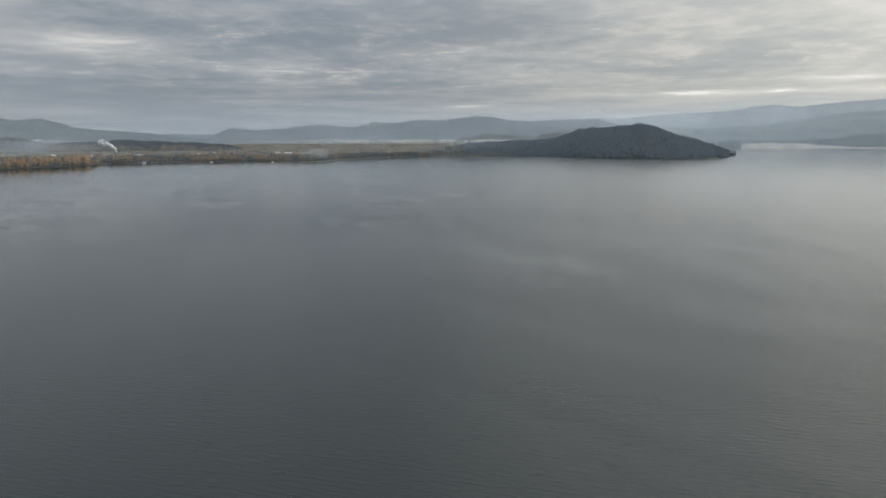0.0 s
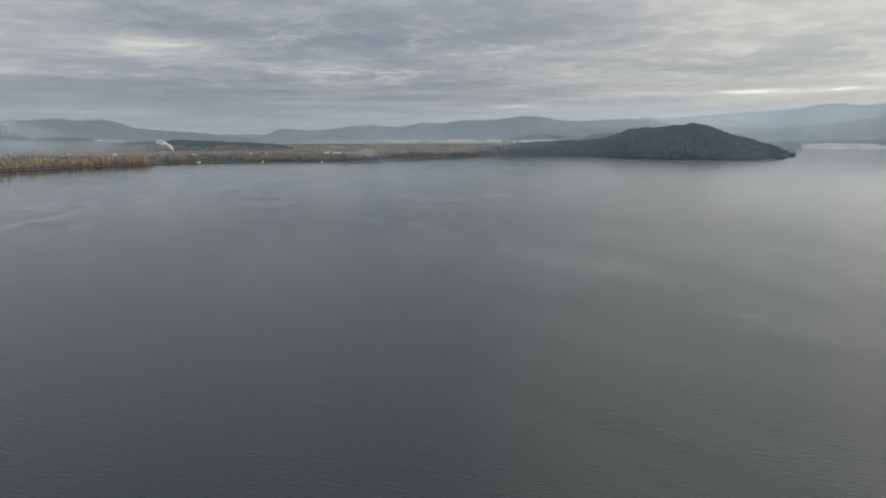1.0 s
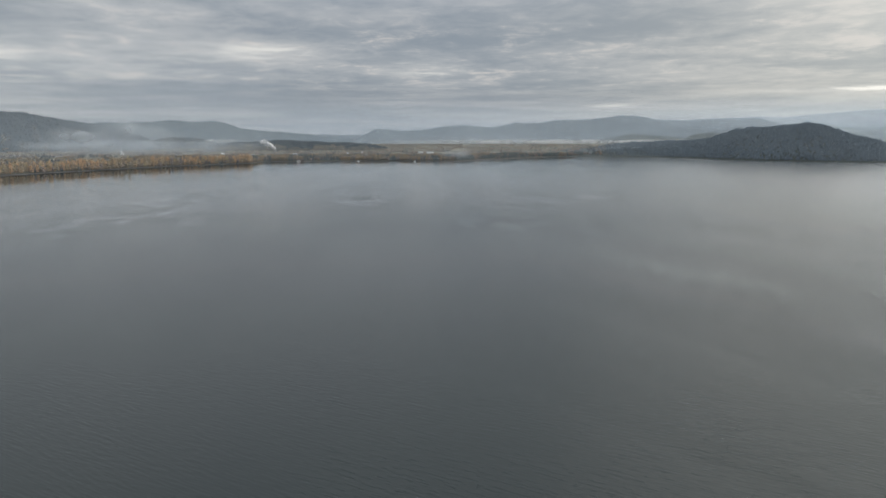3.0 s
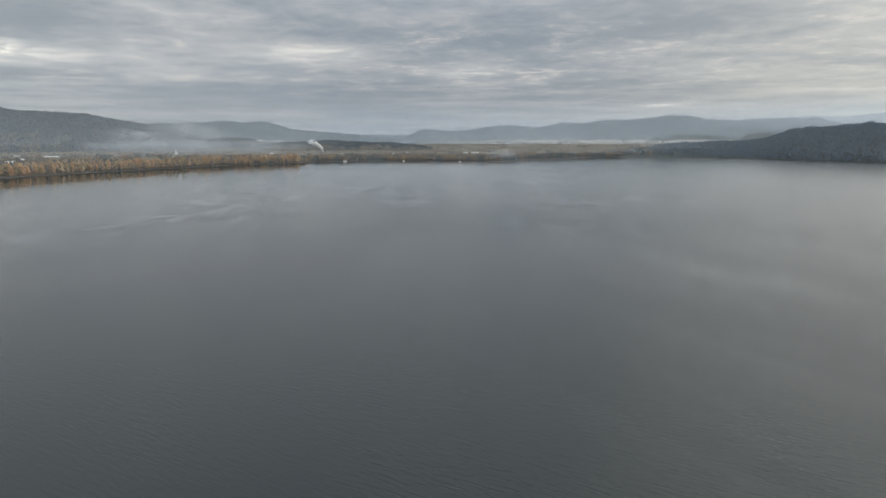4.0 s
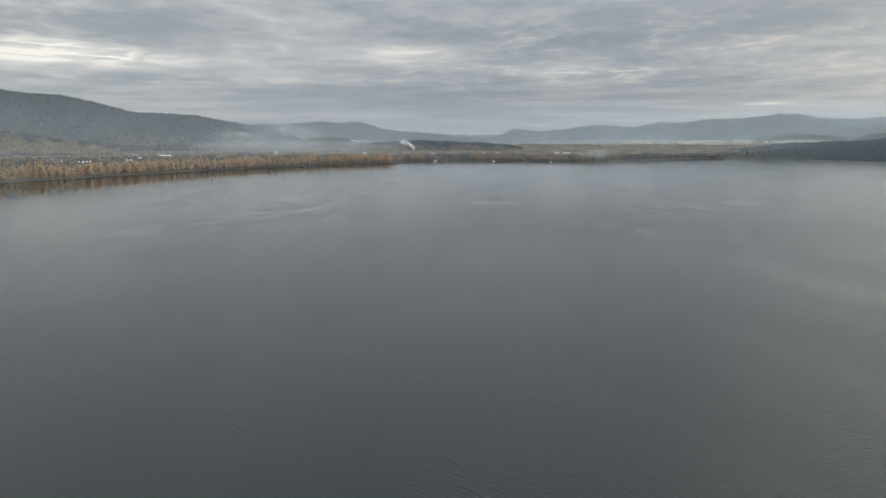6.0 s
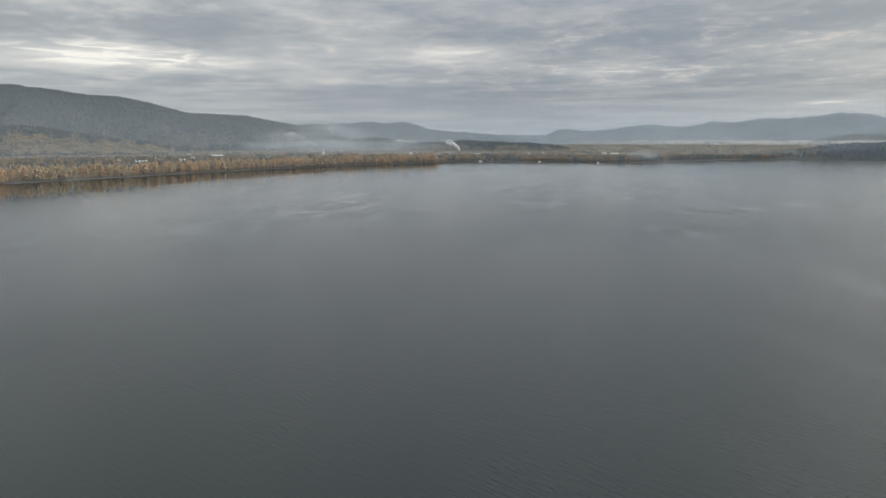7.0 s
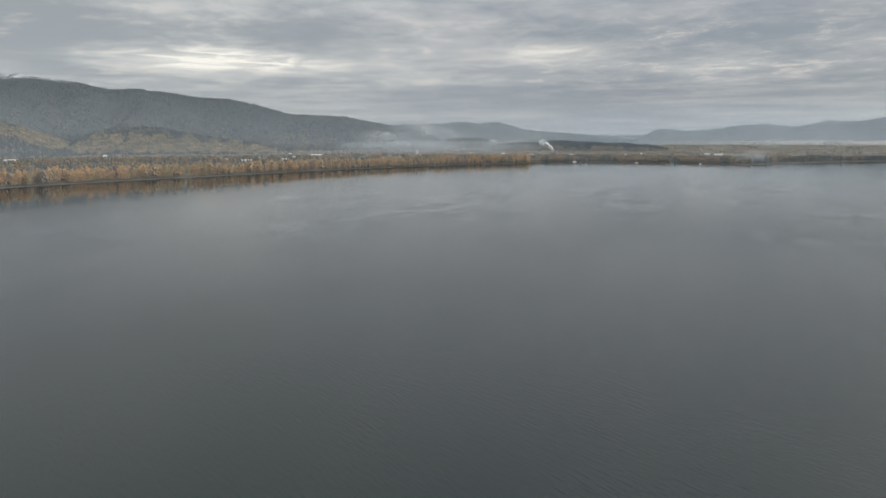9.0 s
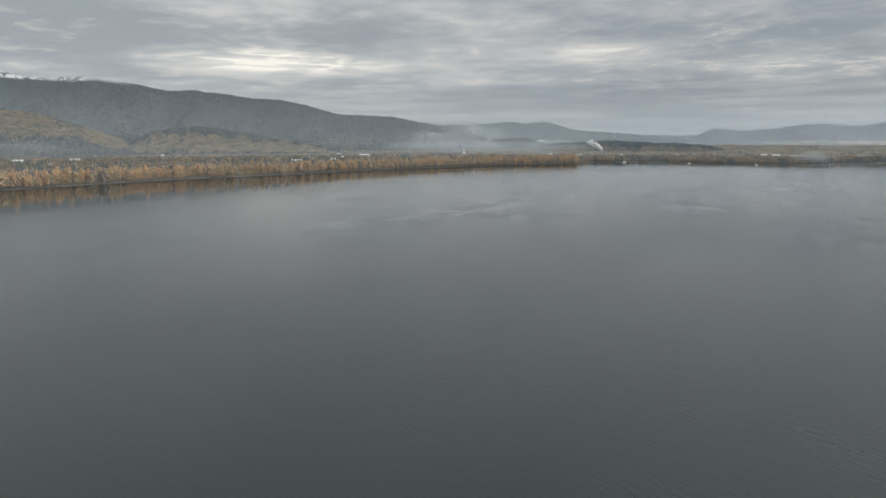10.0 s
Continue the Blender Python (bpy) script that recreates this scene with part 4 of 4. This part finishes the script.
for az, r, w, turn, wall_mat, roof_mat, label in (
    (62.57, 1948, 19, -25, WHITE_WALL, WHITE_ROOF, "white wooden house with a pale metal roof"),
    (61.98, 2027, 11, 10, WHITE_WALL, GREY_ROOF, "white wooden house with a grey shingle roof"),
    (52.32, 2304, 21, 35, GREY_WALL, GREY_ROOF, "grey wooden house with a grey shingle roof"),
    (50.9, 2126, 17, -12, WHITE_WALL, GREY_ROOF, "white wooden house with a grey shingle roof"),
    (49.48, 2418, 17, 20, WHITE_WALL, WHITE_ROOF, "white wooden house with a pale metal roof"),
    (48.53, 1971, 14, -25, TAN_WALL, GREY_ROOF, "tan wooden house with a grey shingle roof"),
    (68.85, 1881, 13, 10, WHITE_WALL, GREY_ROOF, "white wooden house with a grey shingle roof"),
    (31.28, 2845, 23, 35, WHITE_WALL, WHITE_ROOF, "white wooden house with a pale metal roof"),
    (28.86, 2639, 14, -12, WHITE_WALL, GREY_ROOF, "white wooden house with a grey shingle roof"),
    (22.32, 2052, 22, 20, GREY_WALL, GREY_ROOF, "grey wooden house with a grey shingle roof"),
    (25.84, 2055, 16, -25, TAN_WALL, GREY_ROOF, "tan wooden house with a grey shingle roof"),
    (25.04, 1973, 14, 10, WHITE_WALL, GREY_ROOF, "white wooden house with a grey shingle roof"),
    (23.9, 2031, 14, 35, TAN_WALL, RED_ROOF, "tan wooden house with a rust-red roof"),
    (17.71, 2225, 22, -12, GREY_WALL, GREY_ROOF, "grey wooden house with a grey shingle roof"),
    (19.04, 2312, 14, 20, TAN_WALL, RED_ROOF, "tan wooden house with a rust-red roof"),
    (16.5, 2145, 15, -25, GREY_WALL, GREY_ROOF, "grey wooden house with a grey shingle roof"),
    (20.82, 2796, 12, 10, WHITE_WALL, WHITE_ROOF, "white wooden house with a pale metal roof"),
    (9.51, 2474, 22, 35, TAN_WALL, GREY_ROOF, "tan wooden house with a grey shingle roof"),
    (7.69, 2468, 15, -12, WHITE_WALL, GREY_ROOF, "white wooden house with a grey shingle roof"),
    (7.38, 2477, 13, 20, WHITE_WALL, GREY_ROOF, "white wooden house with a grey shingle roof"),
    (-4.23, 2660, 14, -25, WHITE_WALL, GREY_ROOF, "white wooden house with a grey shingle roof"),
    (-4.93, 2660, 18, 10, WHITE_WALL, WHITE_ROOF, "white wooden house with a pale metal roof"),
    (-6.08, 2660, 12, 35, GREY_WALL, GREY_ROOF, "grey wooden house with a grey shingle roof"),
    (-2.56, 2660, 17, -12, TAN_WALL, GREY_ROOF, "tan wooden house with a grey shingle roof"),
    (-0.29, 2660, 14, 20, GREY_WALL, GREY_ROOF, "grey wooden house with a grey shingle roof"),
    (4.75, 2660, 14, -25, TAN_WALL, GREY_ROOF, "tan wooden house with a grey shingle roof"),
    (19.6, 2945, 16, 10, WHITE_WALL, GREY_ROOF, "white wooden house with a grey shingle roof"),
    (23.14, 2173, 15, 35, TAN_WALL, GREY_ROOF, "tan wooden house with a grey shingle roof"),
    (25.04, 2101, 15, -12, GREY_WALL, GREY_ROOF, "grey wooden house with a grey shingle roof"),
    (15.96, 2197, 14, 20, WHITE_WALL, GREY_ROOF, "white wooden house with a grey shingle roof"),
    (58.25, 1987, 14, -25, TAN_WALL, GREY_ROOF, "tan wooden house with a grey shingle roof"),
    (56.67, 2115, 15, 10, WHITE_WALL, GREY_ROOF, "white wooden house with a grey shingle roof"),
    (66.01, 1994, 14, 35, TAN_WALL, RED_ROOF, "tan wooden house with a rust-red roof"),
    (71.82, 2010, 16, -12, GREY_WALL, GREY_ROOF, "grey wooden house with a grey shingle roof"),
):
    w = min(w, 14) * (0.66 if 15 < az < 27 else 0.85)
    building("house", az, r + (95 if 15 < az < 27 and r < 2250 else 34), w, w * 0.75, 4.6, w * 0.27, wall_mat, roof_mat, label, turn, 3)


def steeple(az, r):
    thing = new("church")
    bm = bmesh.new()
    walls(bm, 16, 10, 6, 4)
    part("wall", bm, WHITE_WALL, thing)
    bm = bmesh.new()
    gable(bm, 16, 10, 6, 4)
    part("roof", bm, GREY_ROOF, thing)
    bm = bmesh.new()
    box(bm, -2.6, -7.6, 0, 2.6, -2.4, 17)
    tower = part("tower", bm, WHITE_WALL, thing)
    bm = bmesh.new()
    bmesh.ops.create_cone(bm, cap_ends=True, segments=8, radius1=3.2, radius2=0.1, depth=11, matrix=Matrix.Translation((0, -5, 22.5)))
    part("spire", bm, WHITE_ROOF, tower, "pointed pale metal spire")
    tagged(place(thing, az, r), "small white church with a pointed spire among trees", "church")
    BUILDINGS.append((az, r, 16, 12, 120))


steeple(38.9, 3050)

hill_woods()
plain_woods()
slope_woods()

# ---------------------------------------------------------------- gold trees along the western bank
ICO = bmesh.new()
bmesh.ops.create_icosphere(ICO, subdivisions=1, radius=1.0)
ICO_V = np.array([v.co[:] for v in ICO.verts])
ICO_F = np.array([[v.index for v in f.verts] for f in ICO.faces])
ICO.free()


def limb(bm, a, b, r0, r1, sides=6):
    a, b = Vector(a), Vector(b)
    q = (b - a).to_track_quat("Z", "Y")
    rings = []
    for p, r in ((a, r0), ((a + b) / 2 + Vector((0.1, -0.08, 0.1)), (r0 + r1) / 2), (b, r1)):
        rings.append([bm.verts.new(p + q @ Vector((r * math.cos(k * 2 * math.pi / sides), r * math.sin(k * 2 * math.pi / sides), 0))) for k in range(sides)])
    for lo, hi in zip(rings, rings[1:]):
        for k in range(sides):
            bm.faces.new((lo[k], lo[(k + 1) % sides], hi[(k + 1) % sides], hi[k]))
    bm.faces.new(rings[-1])


def gold_tree(seed, tall, wide):
    """Trunk with limbs, and a crown of many leafy clumps with gaps between."""
    g = np.random.default_rng(seed)
    thing = new("tree")
    bm = bmesh.new()
    limb(bm, (0, 0, -0.4), (g.uniform(-0.4, 0.4), g.uniform(-0.4, 0.4), tall * 0.8), 0.42, 0.07, 8)
    tips = []
    for k in range(9):
        a, z = k * 2.4 + g.uniform(-0.4, 0.4), tall * g.uniform(0.18, 0.62)
        reach = wide * g.uniform(0.45, 0.95) * (1.1 - 0.5 * z / tall)
        tip = (reach * math.cos(a), reach * math.sin(a), z + tall * g.uniform(0.10, 0.26))
        limb(bm, (0, 0, z), tip, 0.17, 0.04, 5)
        tips.append(tip)
    part("trunk", bm, BARK, thing)
    v, f = [], []
    for k in range(70):
        if k % 2:
            c = np.array(tips[(k // 2) % 9]) + g.normal(0, 1, 3) * (wide * 0.26, wide * 0.26, tall * 0.055)
        else:
            h = g.uniform(0.14, 0.98)
            q = wide * math.sin(math.pi * (0.12 + 0.84 * h)) ** 0.8 * math.sqrt(g.uniform(0.05, 1.0))
            a = g.uniform(0, 6.28)
            c = np.array((q * math.cos(a), q * math.sin(a), tall * h))
        c[2] = min(max(c[2], tall * 0.10), tall)
        size = g.uniform(0.7, 1.5) * wide / 4.2
        v.append(ICO_V * g.uniform(0.6, 1.3, (len(ICO_V), 1)) * (size, size, size * 1.15) + c)
        f.append(ICO_F + len(ICO_V) * k)
    me = raw_mesh("crown", np.concatenate(v), np.concatenate(f))
    me.materials.append(ORANGE)
    crown = new("crown", me)
    crown.parent = thing
    tagged(thing, "tall orange and yellow autumn tree on the lake bank", "tree", "gold trees along the bank")
    return thing


def bank_trees():
    g = np.random.default_rng(61)
    forms = [gold_tree(500 + k, tall, wide) for k, (tall, wide) in enumerate(((27, 4.2), (23, 3.4), (30, 4.0), (21, 4.4), (26, 3.0), (18, 3.4)))]
    used = set()
    for k in range(300):
        az = 77.0 - 48.1 * ((k + g.uniform(0, 1)) / 300) ** 0.9
        s = float(shore(np.array([az]))[0]) + float(knots(MUD, az))
        r = s + 2 + abs(g.normal(0, 1)) * 20
        x, y = polar(az, r)
        z = float(lowland(np.array([az]), np.array([r]))[0]) - 0.2
        i = int(g.integers(0, len(forms)))
        m = pose(float(x), float(y), z, 0, 0, g.uniform(0, 360)) @ Matrix.Diagonal((*(g.uniform(0.75, 1.15),) * 2, g.uniform(0.68, 1.02), 1))
        if i in used:
            t = copy_thing(forms[i], pose(0, 0, 0))
        else:
            t = forms[i]
            used.add(i)
        t.matrix_basis = m
    # the thicket behind them
    az, r, g = strew(7600, 28.9, 78, 1120, 2140, 63)
    d = r - shore(az) - knots(MUD, az)
    ok = (d > 6) & (d < 95)
    az, r, d = az[ok], r[ok], d[ok]
    h = g.uniform(17, 28, len(az)) * (1 - 0.10 * (d > 60))
    kind = fbm(az * 1.6 + 31, r / 70) + g.uniform(-0.2, 0.2, len(az))
    full = [broadleaf_form(np.random.default_rng(900 + k), 16) for k in range(5)]
    for sel, forms, mat, label in ((kind < 0.63, full, AMBER, "thicket of ochre autumn trees behind the bank"),
                                   ((kind >= 0.63) & ((kind < 0.72) | (d < 40)), full, BROWN, "brown half-bare thicket behind the bank"),
                                   ((kind >= 0.72) & (d >= 40), CONES, CONIFER, "dark conifers among the autumn trees")):
        woods("bank_thicket", stand(az[sel], r[sel], lowland(az, r)[sel] - 0.3), h[sel], forms, mat, label)


bank_trees()


# ---------------------------------------------------------------- boats and docks
def boat(az, r, long):
    thing = new("boat")
    bm = bmesh.new()
    n = 9
    rows = []
    for k in range(n):
        t = k / (n - 1)
        w = long * 0.16 * (1 - max(0, t - 0.45) ** 2 / 0.32)
        rows.append([bm.verts.new((long * (t - 0.5), s * w * q, z)) for s, q, z in ((-1, 1, 1.1 + 0.5 * t), (-1, 0.75, 0.1), (1, 0.0, -0.35), (1, 0.75, 0.1), (1, 1, 1.1 + 0.5 * t))])
    for a, b in zip(rows, rows[1:]):
        for k in range(4):
            bm.faces.new((a[k], a[k + 1], b[k + 1], b[k]))
        bm.faces.new((a[4], a[0], b[0], b[4]))
    bm.faces.new(rows[0])
    part("hull", bm, HULL, thing)
    bm = bmesh.new()
    box(bm, -long * 0.2, -long * 0.1, 1.2, long * 0.12, long * 0.1, 3.0)
    bmesh.ops.bevel(bm, geom=bm.edges[:], offset=0.2, segments=2, affect="EDGES")
    cabin = part("cabin", bm, HULL, thing)
    bm = bmesh.new()
    box(bm, -long * 0.16, -long * 0.1 - 0.04, 1.9, long * 0.08, long * 0.1 + 0.04, 2.5)
    part("window", bm, PANE, cabin, "dark cabin window")
    tagged(place(thing, az, r, 20, 0.0), "small white motor boat moored by the shore", "boat")


def dock(az, r, long):
    thing = new("dock")
    for k in range(int(long / 1.5)):
        bm = bmesh.new()
        box(bm, -1.3, -1.5 * k - 1.42, 0.9, 1.3, -1.5 * k, 1.05)
        part("plank", bm, WOOD, thing)
    for k in range(0, int(long), 5):
        for x in (-1.2, 1.2):
            bm = bmesh.new()
            bmesh.ops.create_cone(bm, cap_ends=True, segments=8, radius1=0.16, radius2=0.14, depth=3.6, matrix=Matrix.Translation((x, -k - 0.5, 0.0)))
            part("post", bm, WOOD, thing)
    tagged(place(thing, az, r, 0, 0.0), "narrow grey wooden dock on posts", "dock")


def sandbar(az, r, long, deep, seed):
    """A low bar of wet mud and gravel, just breaking the surface."""
    a = np.linspace(0, 2 * math.pi, 40, endpoint=False)
    wob = 0.8 + 0.4 * fbm(np.cos(a) * 1.5 + seed, np.sin(a) * 1.5 + seed)
    v, f = [(0.0, 0.0, 0.45)], []
    for q, z in ((0.45, 0.40), (0.8, 0.22), (1.0, -0.05), (1.1, -0.5)):
        v += [(long / 2 * q * w * math.cos(t), deep / 2 * q * w * math.sin(t), z) for t, w in zip(a, wob)]
    f += [(0, 1 + i, 1 + (i + 1) % 40) for i in range(40)]
    for k in range(3):
        o = 1 + 40 * k
        for i in range(40):
            j = (i + 1) % 40
            f += [(o + i, o + 40 + i, o + 40 + j), (o + i, o + 40 + j, o + j)]
    me = raw_mesh("sandbar", v, f, True)
    me.materials.append(MUDBANK)
    tagged(place(new("sandbar", me), az, r, 0, 0.0), "low dark bar of wet mud off the shore", "sandbar")


for k, (az, r, long, deep) in enumerate(((7.9, 2165, 92, 34), (9.3, 2110, 60, 20), (-8.4, 2345, 66, 26), (-24.85, 2640, 26, 30))):
    sandbar(az, r, long, deep, 5 + 3 * k)
boat(19.9, 2060, 8.5)
boat(14.9, 2025, 7.0)
for az, r, long in ((21.6, 2095, 26), (24.6, 2085, 22), (17.2, 2072, 20), (12.6, 2030, 24), (26.6, 2082, 28)):
    dock(az, r, long)


# ---------------------------------------------------------------- smoke and fog
def wisp(parent, name, x, y, z, w, h, mat, seed, cols=14, rows=8):
    """A bulging, wavering skin of smoke, widest in the middle."""
    g = np.random.default_rng(seed)
    u, v = np.meshgrid(np.linspace(-1, 1, cols), np.linspace(-1, 1, rows))
    lift = 0.5 * h * (fbm(u * 2.5 + seed + 3, v * 0 + 1.0) - 0.5)
    bulge = 0.35 * h * (1 - u**2) * (1 - v**2) + 0.3 * h * (fbm(u * 2 + seed, v * 2) - 0.5)
    p = np.stack([w / 2 * u + x, y - bulge, h / 2 * v * (1 + 0.2 * np.sin(3 * u + seed)) + z + lift + 0.12 * h * np.sin(2.2 * u + seed)], -1)
    me = raw_mesh(name, p.reshape(-1, 3), grid_faces(rows, cols), True)
    me.materials.append(mat)
    ob = new(name, me)
    ob.parent = parent
    return ob


def smoke_drift(az, r, z, rows, label, mat=None):
    thing = new("smoke_drift")
    for k, (x, dy, dz, w, h) in enumerate(rows):
        wisp(thing, "wisp", x, dy, dz, w, h, mat or SMOKE, 13 * k + int(r))
    tagged(place(thing, az, r, 0, z), label, "smoke")


smoke_drift(39.0, 3050, 60, ((0, 0, 26, 420, 112), (110, 50, 14, 360, 104), (-150, 80, 8, 380, 94)),
            "tall veil of pale smoke rising over the plain")
smoke_drift(35.5, 2950, 28, ((0, 0, 6, 880, 66), (170, 60, 10, 600, 56), (-220, 100, 10, 560, 64)),
            "low blue-grey smoke layer drifting over trees", LAYER)
smoke_drift(40.5, 2900, 34, ((0, 0, 0, 620, 60), (120, 60, 10, 480, 70), (-160, 90, 2, 420, 46)),
            "hazy smoke spreading low over the plain", LAYER)
smoke_drift(11.0, 2105, 12, ((0, 0, 4, 90, 30), (22, 14, 0, 70, 26), (-24, 22, 8, 76, 34), (10, 40, 12, 54, 24)), "thin blue smoke among the shore trees", LAYER)
smoke_drift(70.5, 2700, 40, ((0, 0, 0, 420, 34), (-200, 60, 8, 500, 30)), "thin low mist below the mountain spur", THIN)


def plume():
    """White smoke that leaves a stack steeply, bends over and frays into wisps."""
    thing = new("smoke_plume")
    g = np.random.default_rng(77)
    for k in range(46):
        t = k / 45
        spread = 1.5 + 12 * t**1.2
        x = -68 * t**1.5 + g.normal(0, 0.45) * spread
        z = 4 + 52 * t**0.62 + g.normal(0, 0.40) * spread
        size = (2.6 + 8.0 * t**0.6) * g.uniform(0.6, 1.15) * (1 - 0.35 * max(0.0, t - 0.6))
        bm = bmesh.new()
        bmesh.ops.create_icosphere(bm, subdivisions=2, radius=size)
        for v in bm.verts:
            v.co *= 1 + 0.55 * noise.noise(v.co * (2.4 / size) + Vector((k * 3.1, 0, 0)))
            v.co += Vector((x, g.uniform(-0.2, 0.2) + (k % 5 - 2) * 2.0 * t, z))
        for f in bm.faces:
            f.smooth = True
        part("billow", bm, PLUME if t < 0.62 else FRAYED, thing)
    tagged(place(thing, 26.98, 3256, 0, 2.0), "white smoke plume bending sideways over the trees", "smoke")


plume()


def fog_bank(az0, az1, r, el0, el1, seed, mat=FOG):
    """Long upright fog sheets with an uneven top, set by elevation in the camera's view."""
    thing = new("fog_bank")
    z0, z1 = EYE + math.tan(radians(el0)) * r, EYE + math.tan(radians(el1)) * r
    mid, half = (az0 + az1) / 2, radians((az1 - az0) / 2)
    for k in range(2):
        a = np.linspace(-half, half, 60)
        v = np.linspace(0, 1, 7)
        aa, vv = np.meshgrid(a, v)
        rr = r + 18 * k - 14 * np.sin(vv * math.pi)
        top = 0.7 + 0.6 * (fbm(aa * 40 + seed + 9 * k, aa * 0 + k, 4) - 0.3)
        p = np.stack([np.sin(aa) * rr, np.cos(aa) * rr - r, (z1 - z0) * vv * top], -1)
        me = raw_mesh("fog_layer", p.reshape(-1, 3), grid_faces(7, 60), True)
        me.materials.append(mat)
        ob = new("fog_layer", me)
        ob.parent = thing
    tagged(place(thing, mid, r, 0, z0), "pale bank of fog sheets placed to fit the camera's view", "fog")


fog_bank(-22, 22, 4386, -0.76, -0.04, 3)
fog_bank(-9, 6, 4395, -0.52, -0.28, 4, THIN)
fog_bank(28, 38, 4250, -0.45, -0.05, 5)
fog_bank(42, 54, 3420, -0.62, -0.22, 8, THIN)
fog_bank(-27.5, -24, 4690, 0.40, 0.66, 11, WISP)
fog_bank(-30.5, -27.8, 4690, 1.22, 1.45, 12, WISP)
fog_bank(-34.5, -29.5, 4690, 0.33, 0.50, 14, WISP)


# ---------------------------------------------------------------- haze sheets
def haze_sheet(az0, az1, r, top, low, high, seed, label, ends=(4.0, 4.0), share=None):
    """An upright translucent sheet, curved round the camera's start, standing in for haze; r: its distance, or a
    function of the azimuth. low, high: its density at the ground and aloft; share: knots of its strength.
    """
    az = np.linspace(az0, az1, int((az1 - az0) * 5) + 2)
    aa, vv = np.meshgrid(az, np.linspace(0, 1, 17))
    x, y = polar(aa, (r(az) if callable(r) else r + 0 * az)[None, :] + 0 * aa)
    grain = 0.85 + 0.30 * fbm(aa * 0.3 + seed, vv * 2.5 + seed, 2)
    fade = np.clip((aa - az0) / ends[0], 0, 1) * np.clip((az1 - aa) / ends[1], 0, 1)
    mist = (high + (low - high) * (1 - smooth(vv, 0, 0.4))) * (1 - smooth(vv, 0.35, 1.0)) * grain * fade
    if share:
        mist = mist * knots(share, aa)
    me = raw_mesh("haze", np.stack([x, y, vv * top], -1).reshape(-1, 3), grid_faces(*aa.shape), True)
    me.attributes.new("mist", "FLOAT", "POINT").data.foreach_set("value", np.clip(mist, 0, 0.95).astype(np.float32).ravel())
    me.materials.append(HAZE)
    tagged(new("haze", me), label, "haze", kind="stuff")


haze_sheet(-24.2, 95, lambda a: shore(a) - 6, 240, 0.065, 0.05, 1, "faint blue sheet standing in for haze along the shore", (2.0, 3.0))
haze_sheet(-7, 95, 2700, 280, 0.10, 0.06, 4, "thin sheet standing in for haze over the wooded plain")
haze_sheet(24, 95, 2885, 450, 0.08, 0.05, 5, "blue sheet standing in for haze before the wooded foothills", (8.0, 3.0))
haze_sheet(24, 95, 3700, 760, 0.10, 0.075, 6, "blue sheet standing in for haze before the long mountain", (8.0, 3.0))
haze_sheet(-60, 46, 4392, 360, 0.24, 0.20, 7, "pale sheet standing in for haze before the far ranges", (4.0, 8.0), ((-18, 1.0), (-4, 0.85), (46, 0.8)))
haze_sheet(-60, 30, 4535, 360, 0.24, 0.20, 8, "pale sheet standing in for haze over the valley", (4.0, 8.0), ((-18, 1.0), (-4, 0.85), (30, 0.8)))
haze_sheet(-60, -2, 4738, 380, 0.24, 0.20, 9, "pale sheet standing in for haze before the far slopes", (4.0, 8.0))
haze_sheet(-60, 34, 4818, 400, 0.24, 0.20, 10, "pale sheet standing in for haze before the farthest ridge", (4.0, 8.0))
